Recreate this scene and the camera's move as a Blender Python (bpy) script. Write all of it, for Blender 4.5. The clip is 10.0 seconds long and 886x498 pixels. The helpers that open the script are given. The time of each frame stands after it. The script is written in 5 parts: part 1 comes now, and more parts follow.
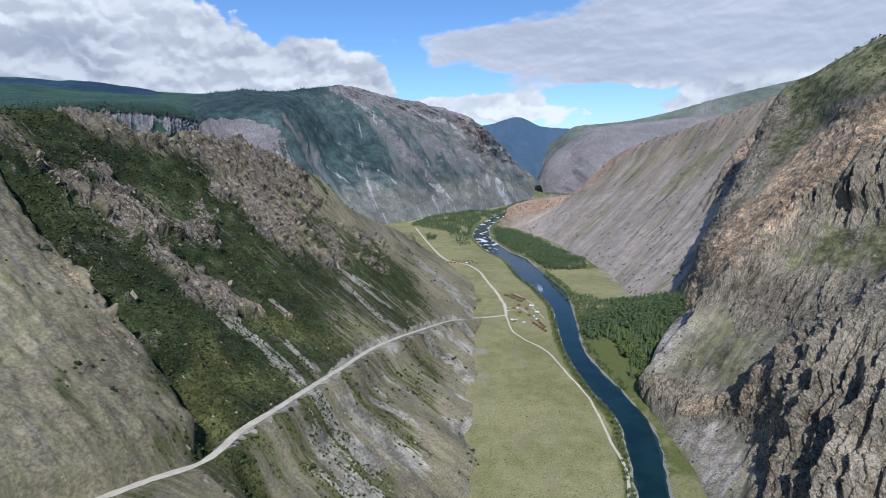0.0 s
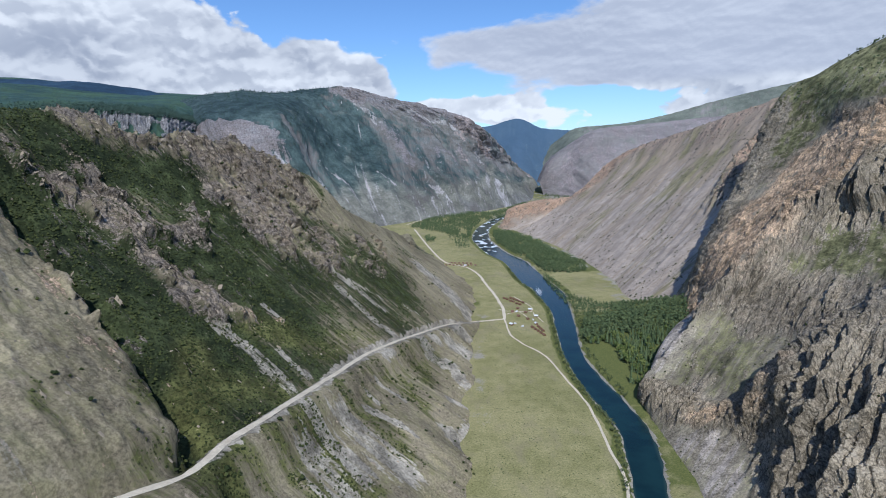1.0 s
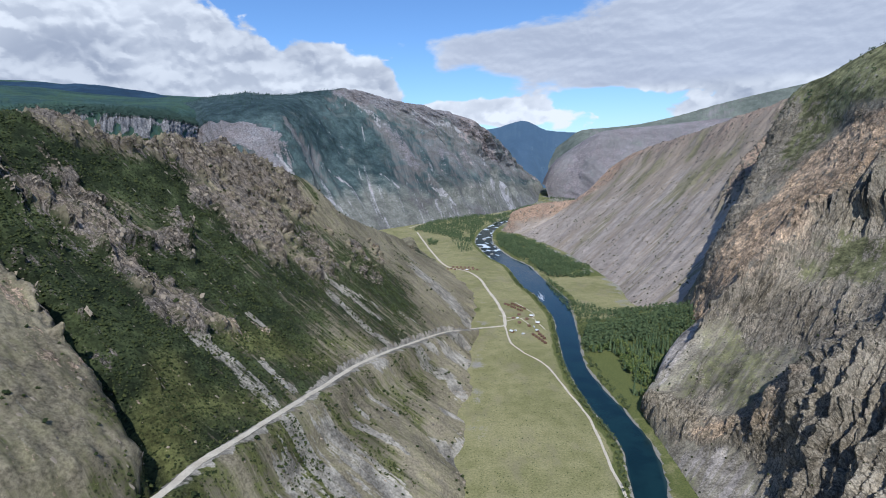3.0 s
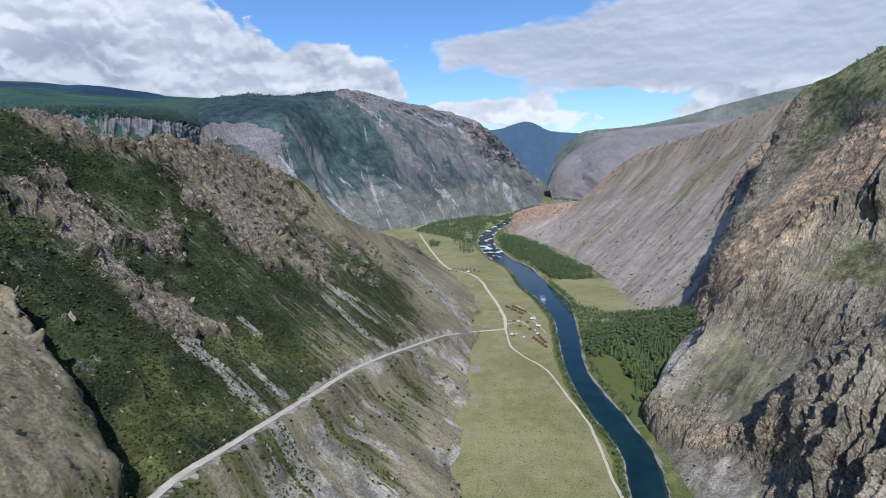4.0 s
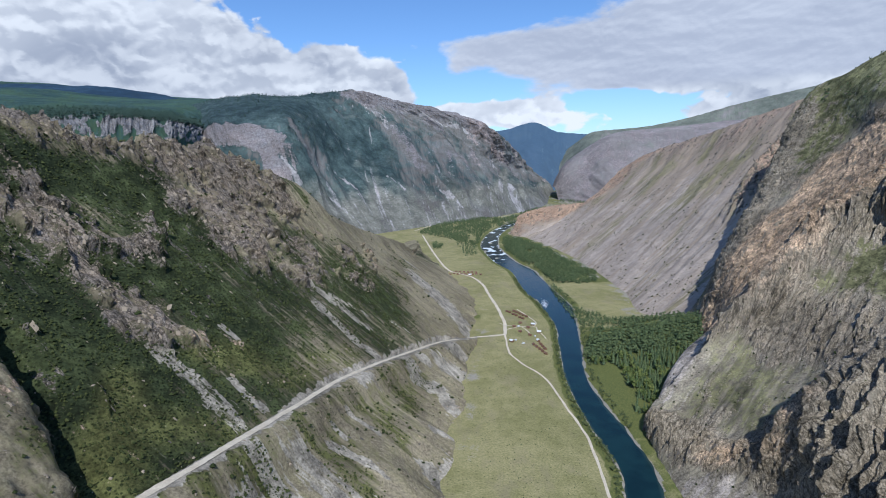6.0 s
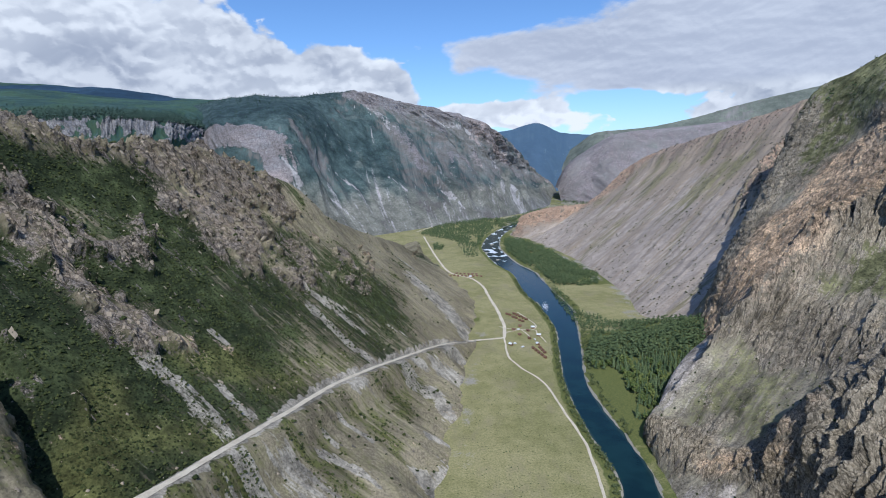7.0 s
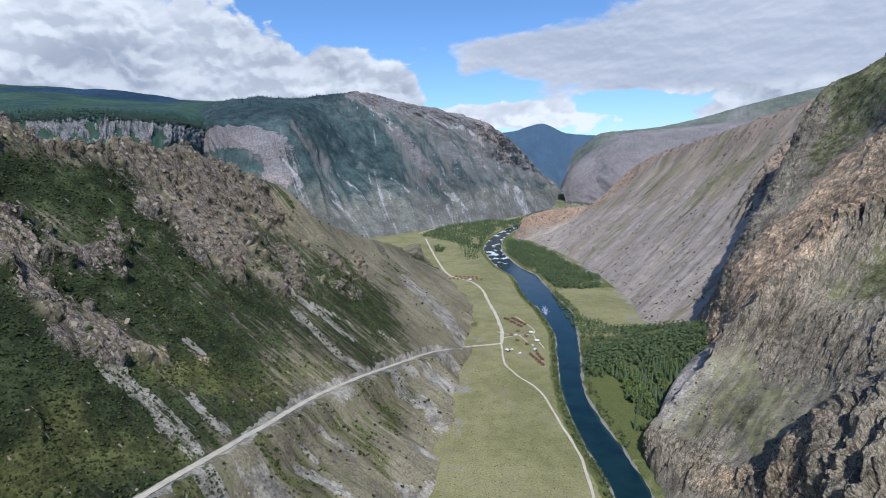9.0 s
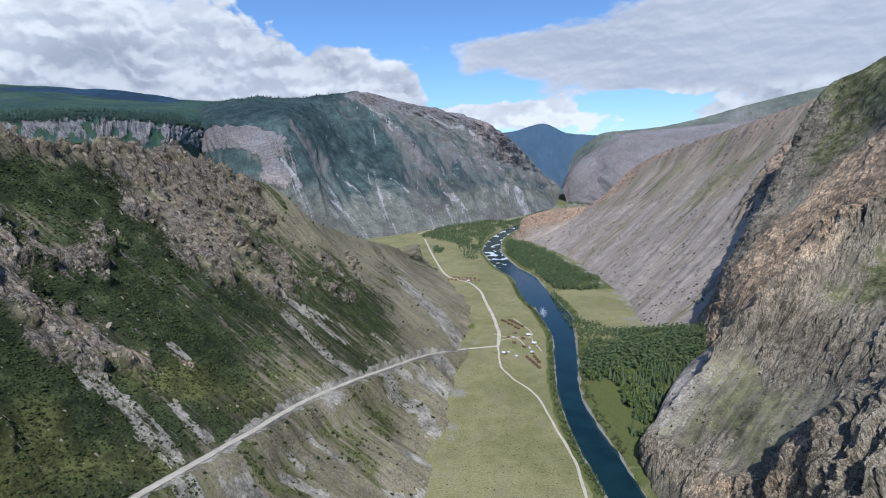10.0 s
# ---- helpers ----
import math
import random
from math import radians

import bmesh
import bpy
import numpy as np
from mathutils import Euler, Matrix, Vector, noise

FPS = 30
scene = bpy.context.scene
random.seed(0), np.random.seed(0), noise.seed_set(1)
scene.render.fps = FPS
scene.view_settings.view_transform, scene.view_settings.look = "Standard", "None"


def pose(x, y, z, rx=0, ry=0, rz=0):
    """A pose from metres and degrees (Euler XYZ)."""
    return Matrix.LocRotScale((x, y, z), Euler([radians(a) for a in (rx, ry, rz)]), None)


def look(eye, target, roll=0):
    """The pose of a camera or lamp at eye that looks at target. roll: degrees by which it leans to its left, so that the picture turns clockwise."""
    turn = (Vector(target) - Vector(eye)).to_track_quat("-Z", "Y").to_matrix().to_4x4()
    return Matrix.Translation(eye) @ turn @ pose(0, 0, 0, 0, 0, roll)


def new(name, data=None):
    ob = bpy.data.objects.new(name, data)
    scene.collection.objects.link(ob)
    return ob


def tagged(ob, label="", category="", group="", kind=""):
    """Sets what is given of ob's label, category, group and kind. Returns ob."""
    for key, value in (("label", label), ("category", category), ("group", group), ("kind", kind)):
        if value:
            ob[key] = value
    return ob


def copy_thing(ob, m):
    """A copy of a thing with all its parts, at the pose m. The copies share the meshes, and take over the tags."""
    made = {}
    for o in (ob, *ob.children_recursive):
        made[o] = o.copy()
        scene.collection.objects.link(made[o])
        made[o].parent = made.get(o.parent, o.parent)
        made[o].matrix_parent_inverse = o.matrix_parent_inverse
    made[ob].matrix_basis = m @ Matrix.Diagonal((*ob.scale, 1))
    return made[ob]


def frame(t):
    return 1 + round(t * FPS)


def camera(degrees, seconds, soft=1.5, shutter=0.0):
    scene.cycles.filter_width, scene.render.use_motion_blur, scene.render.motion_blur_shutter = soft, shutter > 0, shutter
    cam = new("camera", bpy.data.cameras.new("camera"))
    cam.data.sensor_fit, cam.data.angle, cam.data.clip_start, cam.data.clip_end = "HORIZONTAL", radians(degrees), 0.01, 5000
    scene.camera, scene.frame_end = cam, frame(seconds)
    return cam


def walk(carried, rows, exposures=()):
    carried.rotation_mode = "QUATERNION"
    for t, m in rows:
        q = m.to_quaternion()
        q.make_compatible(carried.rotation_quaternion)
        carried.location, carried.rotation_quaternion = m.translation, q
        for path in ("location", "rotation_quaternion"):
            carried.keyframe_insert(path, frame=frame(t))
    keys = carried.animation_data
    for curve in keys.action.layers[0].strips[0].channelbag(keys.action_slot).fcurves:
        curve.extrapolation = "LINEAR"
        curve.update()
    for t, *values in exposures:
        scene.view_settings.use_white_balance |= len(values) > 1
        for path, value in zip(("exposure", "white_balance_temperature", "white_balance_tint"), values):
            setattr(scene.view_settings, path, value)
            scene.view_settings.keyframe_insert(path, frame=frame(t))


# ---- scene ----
cam = camera(77.8, 10.0, soft=1.0)
PATH = [
    (0, (-1.06, -1.713, 265.562), (-1.004, 0.256, 265.216), -1.7),
    (0.5, (1.121, 3.742, 265.568), (1.176, 5.712, 265.224), -1.6),
    (1, (3.405, 9.182, 265.578), (3.46, 11.152, 265.237), -1.6),
    (1.5, (5.929, 14.545, 265.588), (5.987, 16.515, 265.25), -1.6),
    (2, (8.763, 19.879, 265.604), (8.815, 21.849, 265.268), -1.6),
    (2.5, (11.882, 25.092, 265.62), (11.924, 27.063, 265.286), -1.6),
    (4, (22.105, 40.423, 265.76), (22.123, 42.396, 265.431), -1.6),
    (4.5, (25.656, 45.453, 265.783), (25.668, 47.426, 265.456), -1.6),
    (5, (29.288, 50.489, 265.796), (29.294, 52.462, 265.47), -1.5),
    (5.5, (32.927, 55.533, 265.815), (32.925, 57.506, 265.489), -1.5),
    (7, (43.868, 70.67, 265.95), (43.846, 72.643, 265.628), -1.6),
    (7.5, (47.572, 75.616, 265.964), (47.544, 77.59, 265.643), -1.6),
    (8, (51.371, 80.567, 265.962), (51.337, 82.541, 265.643), -1.7),
    (8.5, (55.294, 85.592, 265.942), (55.255, 87.567, 265.624), -1.7),
    (9, (59.275, 90.633, 265.91), (59.23, 92.607, 265.592), -1.7),
    (9.5, (63.251, 95.686, 265.882), (63.201, 97.66, 265.564), -1.7),
    (10, (67.192, 100.743, 265.869), (67.141, 102.717, 265.551), -1.7),
]
walk(cam, [(t, look(eye, target, roll)) for t, eye, target, roll in PATH], exposures=[(0.0, 0.1, 5750, 8), (10.0, 0.1, 5750, 8)])

# ---------------------------------------------------------------- world, sun
SUN_TO = Vector((0.06, -0.67, 0.72)).normalized()


class Nodes:
    """Short hand for building node trees."""

    def __init__(self, tree):
        self.tree = tree
        tree.nodes.clear()

    def add(self, kind):
        return self.tree.nodes.new(kind)

    def attribute(self, name):
        node = self.add("ShaderNodeAttribute")
        node.attribute_name = name
        return node.outputs["Vector"]

    def cells(self, vector, scale, feature):
        node = self.add("ShaderNodeTexVoronoi")
        node.feature = feature
        self.put(node.inputs["Vector"], vector)
        self.put(node.inputs["Scale"], scale)
        return node.outputs[0]

    def link(self, a, b):
        self.tree.links.new(a, b)

    def put(self, socket, value):
        if isinstance(value, bpy.types.NodeSocket):
            self.link(value, socket)
        elif value is not None:
            socket.default_value = value

    def math(self, op, a, b=None, c=None, clamp=False):
        node = self.add("ShaderNodeMath")
        node.operation, node.use_clamp = op, clamp
        for n, value in enumerate((a, b, c)):
            self.put(node.inputs[n], value)
        return node.outputs[0]

    def vec(self, op, a, b=None):
        node = self.add("ShaderNodeVectorMath")
        node.operation = op
        self.put(node.inputs[0], a)
        self.put(node.inputs[1], b)
        return node.outputs[1] if op in ("LENGTH", "DOT_PRODUCT") else node.outputs[0]

    def smooth(self, value, low, high, to0=0.0, to1=1.0):
        node = self.add("ShaderNodeMapRange")
        node.interpolation_type = "SMOOTHSTEP"
        for n, v in enumerate((value, low, high, to0, to1)):
            self.put(node.inputs[n], v)
        return node.outputs[0]

    def noise(self, vector, scale, detail=4.0, rough=0.55, distort=0.0):
        node = self.add("ShaderNodeTexNoise")
        self.put(node.inputs["Vector"], vector)
        self.put(node.inputs["Scale"], scale)
        self.put(node.inputs["Detail"], detail)
        self.put(node.inputs["Roughness"], rough)
        self.put(node.inputs["Distortion"], distort)
        return node.outputs[0]

    def mix(self, factor, a, b, blend="MIX"):
        node = self.add("ShaderNodeMix")
        node.data_type, node.blend_type = "RGBA", blend
        self.put(node.inputs[0], factor)
        self.put(node.inputs[6], (*a, 1) if isinstance(a, tuple) and len(a) == 3 else a)
        self.put(node.inputs[7], (*b, 1) if isinstance(b, tuple) and len(b) == 3 else b)
        return node.outputs[2]

    def xyz(self, x, y, z=0.0):
        node = self.add("ShaderNodeCombineXYZ")
        for n, v in enumerate((x, y, z)):
            self.put(node.inputs[n], v)
        return node.outputs[0]

    def split(self, v):
        node = self.add("ShaderNodeSeparateXYZ")
        self.put(node.inputs[0], v)
        return node.outputs


# clouds: azimuth from +y to the right, elevation, half sizes (degrees), weight
CLOUDS = [
    (-32, 10, 13, 8, 0.75), (-22, 9.5, 6, 4.8, 0.55), (-10.8, 8.6, 4.4, 3.2, 0.85), (-5.2, 6.8, 3.2, 2.7, 0.65), (-33, 4.5, 16, 4, 0.5), (-15, 5.5, 5, 3, 0.4),
    (25, 9.8, 16, 5, 0.7), (40, 12, 16, 9, 0.6), (8, 10.0, 9, 2.0, 0.46), (-3, 11.2, 6, 0.9, 0.30), (7, 4.2, 8, 1.5, 0.85), (-1, 3.6, 4, 1.6, 0.45), (24, 3.6, 5, 1.0, 0.25),
    (0, 15.2, 14, 3.0, -0.85), (-1.2, 9.0, 2.0, 1.6, -0.3), (18.5, 5.0, 4.5, 0.9, -0.5), (4.5, 6.9, 4.5, 0.9, -0.4),
]


def make_world():
    world = bpy.data.worlds.new("sky")
    scene.world = world
    world.use_nodes = True
    n = Nodes(world.node_tree)
    sky = n.add("ShaderNodeTexSky")
    sky.sky_type, sky.sun_disc = "NISHITA", False
    sky.sun_elevation = math.asin(SUN_TO.z)
    sky.sun_rotation = math.atan2(SUN_TO.x, SUN_TO.y)
    sky.air_density, sky.dust_density, sky.ozone_density, sky.altitude = 1.0, 0.6, 1.5, 800
    way = n.add("ShaderNodeTexCoord").outputs["Generated"]
    x, y, z = n.split(way)
    az = n.math("MULTIPLY", n.math("ARCTAN2", x, y), 57.2958)
    el = n.math("MULTIPLY", n.math("ARCSINE", z), 57.2958)
    cover = 0.0
    for a, e, wa, we, weight in CLOUDS:
        d = n.vec("LENGTH", n.xyz(n.math("DIVIDE", n.math("SUBTRACT", az, a), wa), n.math("DIVIDE", n.math("SUBTRACT", el, e), we)))
        bump = n.math("EXPONENT", n.math("MULTIPLY", n.math("POWER", d, 2.0), -1.0))
        cover = n.math("MULTIPLY_ADD", bump, weight, cover)
    # heaped clouds to the left, long layers to the right
    heap = n.xyz(n.math("MULTIPLY", az, 0.10), n.math("MULTIPLY", el, 0.15))
    layer = n.xyz(n.math("MULTIPLY", az, 0.075), n.math("MULTIPLY", el, 0.19), 3.0)
    right = n.math("MULTIPLY", n.smooth(az, -4.0, 3.0), n.smooth(el, 5.5, 6.8))
    bend = n.math("MULTIPLY", n.math("SUBTRACT", n.noise(heap, 3.0, 4.0, 0.6), 0.5), 0.28)

    def heaps(p):
        p = n.vec("ADD", p, n.xyz(bend, bend))
        puff = n.math("MULTIPLY", n.cells(p, 2.2, "SMOOTH_F1"), 0.55)
        puff = n.math("MULTIPLY_ADD", n.cells(p, 5.5, "SMOOTH_F1"), 0.26, puff)
        puff = n.math("MULTIPLY_ADD", n.cells(p, 13.0, "SMOOTH_F1"), 0.12, puff)
        return n.math("SUBTRACT", n.math("MULTIPLY_ADD", n.noise(p, 1.3, 7.0, 0.58), 0.5, 0.42), puff)

    h0, h1 = heaps(heap), heaps(n.vec("ADD", heap, (0.02, 0.10, 0.0)))
    l0 = n.noise(layer, 2.0, 8.0, 0.58, 0.2)
    l1 = n.noise(n.vec("ADD", layer, (0.01, 0.06, 0.0)), 2.0, 8.0, 0.58, 0.2)
    mixed = n.math("ADD", n.math("MULTIPLY", h0, n.math("SUBTRACT", 1.0, right)), n.math("MULTIPLY", l0, right))
    total = n.math("ADD", mixed, cover)
    alpha = n.smooth(total, 0.60, n.math("MULTIPLY_ADD", right, 0.16, 0.70))
    lit_h = n.smooth(n.math("SUBTRACT", h0, h1), -0.10, 0.14)
    lit_l = n.smooth(n.math("SUBTRACT", l0, l1), -0.10, 0.16)
    low = n.smooth(n.noise(heap, 0.8, 3.0, 0.5), 0.36, 0.62)
    light_h = n.math("ADD", n.math("MULTIPLY", lit_h, 0.62), n.math("MULTIPLY", low, 0.38))
    light_l = n.math("ADD", n.math("MULTIPLY", lit_l, 0.55), n.math("MULTIPLY", low, 0.2))
    light = n.math("ADD", n.math("MULTIPLY", light_h, n.math("SUBTRACT", 1.0, right)), n.math("MULTIPLY", light_l, right), clamp=True)
    thin = n.smooth(total, 0.64, 0.95)
    light = n.math("ADD", n.math("MULTIPLY", light, 0.85), n.math("MULTIPLY", n.math("SUBTRACT", 1.0, thin), 0.3), clamp=True)
    heaped_low = n.math("MULTIPLY", n.smooth(el, 6.2, 4.6), n.math("MULTIPLY", n.smooth(az, -4.0, 0.0), n.smooth(az, 19.0, 14.0)))
    light = n.math("MULTIPLY_ADD", heaped_low, 0.4, light, clamp=True)
    cloud = n.mix(light, n.mix(right, (0.36, 0.39, 0.47), (0.43, 0.46, 0.55)), n.mix(right, (0.85, 0.855, 0.88), (0.69, 0.71, 0.775)))
    blue = n.mix(1.0, sky.outputs[0], (0.086, 0.104, 0.128), "MULTIPLY")
    out = n.mix(alpha, blue, cloud)
    back = n.add("ShaderNodeBackground")
    n.link(out, back.inputs[0])
    back.inputs[1].default_value = 1.0
    n.link(back.outputs[0], n.add("ShaderNodeOutputWorld").inputs[0])


make_world()
sun = new("sun", bpy.data.lights.new("sun", "SUN"))
sun.data.energy, sun.data.angle, sun.data.color = 3.4, radians(0.5), (1.0, 0.95, 0.88)
sun.matrix_world = look((0, 0, 0), -SUN_TO)

# ---------------------------------------------------------------- numbers: noise and surfaces
RNG = np.random.RandomState(7)
PERM = np.tile(RNG.permutation(256), 3)
GRAD = np.stack([np.cos(np.arange(256) * 2.399963), np.sin(np.arange(256) * 2.399963)], 1)


def perlin(x, y):
    """Gradient noise, about -1 to 1, for arrays."""
    x, y = np.broadcast_arrays(np.asarray(x, float), np.asarray(y, float))
    xi, yi = np.floor(x).astype(int), np.floor(y).astype(int)
    fx, fy = x - xi, y - yi
    xi, yi = xi & 255, yi & 255
    sx, sy = fx * fx * fx * (fx * (fx * 6 - 15) + 10), fy * fy * fy * (fy * (fy * 6 - 15) + 10)

    def corner(i, j):
        g = GRAD[PERM[PERM[(xi + i) & 255] + ((yi + j) & 255)]]
        return g[..., 0] * (fx - i) + g[..., 1] * (fy - j)

    a = corner(0, 0) + sx * (corner(1, 0) - corner(0, 0))
    b = corner(0, 1) + sx * (corner(1, 1) - corner(0, 1))
    return 1.5 * (a + sy * (b - a))


def fbm(x, y, octaves=5, gain=0.5):
    total, amp, norm = 0.0, 1.0, 0.0
    for k in range(octaves):
        total = total + amp * perlin(x * 2**k + 17.3 * k, y * 2**k - 9.1 * k)
        norm += amp
        amp *= gain
    return total / norm


def ridged(x, y, octaves=5, gain=0.55):
    total, amp, norm = 0.0, 1.0, 0.0
    for k in range(octaves):
        total = total + amp * (1 - 2 * np.abs(perlin(x * 2**k + 31.7 * k, y * 2**k + 5.3 * k)))
        norm += amp
        amp *= gain
    return total / norm


def sstep(x, a, b):
    t = np.clip((x - a) / (b - a), 0, 1)
    return t * t * (3 - 2 * t)


def spline(points, knots, at):
    """Cubic curves through points (first axis) at the knots, read at the given places."""
    p, k = np.asarray(points, float), np.asarray(knots, float)
    slope = (p[1:] - p[:-1]) / (k[1:] - k[:-1]).reshape(-1, *[1] * (p.ndim - 1))
    a, b = slope[1:], slope[:-1]
    tang = np.concatenate([slope[:1], np.where(a * b > 0, 2 * a * b / (a + b + 1e-12 * np.sign(a + b) + 1e-30), 0), slope[-1:]])
    i = np.clip(np.searchsorted(k, at, side="right") - 1, 0, len(k) - 2)
    h = k[i + 1] - k[i]
    s = (at - k[i]) / h
    shape = (-1, *[1] * (p.ndim - 1))
    s, h = s.reshape(shape), h.reshape(shape)
    return ((2 * s**3 - 3 * s**2 + 1) * p[i] + (s**3 - 2 * s**2 + s) * h * tang[i]
            + (-2 * s**3 + 3 * s**2) * p[i + 1] + (s**3 - s**2) * h * tang[i + 1])


def chord(points):
    """Mean running length along the first axis of rows of points."""
    step = np.linalg.norm(np.diff(points, axis=0), axis=-1)
    return np.r_[0, np.cumsum(step.reshape(len(step), -1).mean(1))]


def loft(rows, nu, nv, dense=None, deep=None):
    """A smooth sheet over rows of control points from the crest down to the foot: places, and u and v in metres.
    dense, deep: how closely each control column or row is sampled against the others."""
    rows = np.array(rows, float)
    ku, kv = chord(rows.transpose(1, 0, 2)), chord(rows)

    def sampled(k, count, weight):
        fine = np.linspace(0, k[-1], 4000)
        w = np.ones(4000) if weight is None else np.interp(fine, k, weight)
        run = np.cumsum(w) - w[0]
        return np.interp(np.linspace(0, run[-1], count), run, fine)

    u, v = sampled(ku, nu, dense), sampled(kv, nv, deep)
    grid = spline(rows, kv, v)
    grid = spline(grid.transpose(1, 0, 2), ku, u).transpose(1, 0, 2)
    uu, vv = np.meshgrid(u, v)
    return grid, uu, vv


def normals(grid):
    n = np.cross(np.gradient(grid, axis=1), np.gradient(grid, axis=0))
    n /= np.linalg.norm(n, axis=-1, keepdims=True) + 1e-9
    return n * np.where(n[..., 2:] < 0, -1, 1)


def sheet(name, grid, uu, vv, material, cover=None, hard=None):
    """A grid of places as one mesh, with u, v in metres and up to four cover weights."""
    nv, nu = grid.shape[:2]
    i = np.arange(nv * nu).reshape(nv, nu)
    faces = np.stack([i[:-1, :-1], i[1:, :-1], i[1:, 1:], i[:-1, 1:]], -1).reshape(-1, 4)
    mesh = bpy.data.meshes.new(name)
    mesh.vertices.add(nv * nu)
    mesh.vertices.foreach_set("co", grid.reshape(-1).astype(np.float32))
    mesh.loops.add(faces.size)
    middle = normals_up(grid)
    if middle < 0:
        faces = faces[:, ::-1]
    mesh.loops.foreach_set("vertex_index", faces.reshape(-1).astype(np.int32))
    mesh.polygons.add(len(faces))
    mesh.polygons.foreach_set("loop_start", (np.arange(len(faces)) * 4).astype(np.int32))
    smooth = np.ones(len(faces), bool) if hard is None else (hard.ravel()[faces].mean(1) < 0.6)
    mesh.polygons.foreach_set("use_smooth", smooth)
    mesh.update(calc_edges=True)
    uv = mesh.attributes.new("run", "FLOAT_VECTOR", "POINT")
    uv.data.foreach_set("vector", np.stack([uu, vv, 0 * uu], -1).reshape(-1).astype(np.float32))
    if cover is not None:
        col = mesh.attributes.new("cover", "FLOAT_COLOR", "POINT")
        while len(cover) < 4:
            cover = [*cover, 0 * uu]
        col.data.foreach_set("color", np.stack(np.broadcast_arrays(*cover), -1).reshape(-1).astype(np.float32))
    mesh.materials.append(material)
    return new(name, mesh)


def normals_up(grid):
    n = np.cross(np.gradient(grid, axis=0), np.gradient(grid, axis=1))
    return n[..., 2].mean()


# ---------------------------------------------------------------- materials
def material(name):
    m = bpy.data.materials.new(name)
    m.use_nodes = True
    return m, Nodes(m.node_tree)


def finish(n, colour, rough=0.9, bump=None, strength=0.5, distance=1.0, spec=0.2):
    b = n.add("ShaderNodeBsdfPrincipled")
    n.put(b.inputs["Base Color"], (*colour, 1) if isinstance(colour, tuple) else colour)
    n.put(b.inputs["Roughness"], rough)
    n.put(b.inputs["Specular IOR Level"], spec)
    if bump is not None:
        node = n.add("ShaderNodeBump")
        node.inputs["Strength"].default_value = strength
        node.inputs["Distance"].default_value = distance
        n.link(bump, node.inputs["Height"])
        n.link(node.outputs[0], b.inputs["Normal"])
    n.link(b.outputs[0], n.add("ShaderNodeOutputMaterial").inputs[0])
    return b


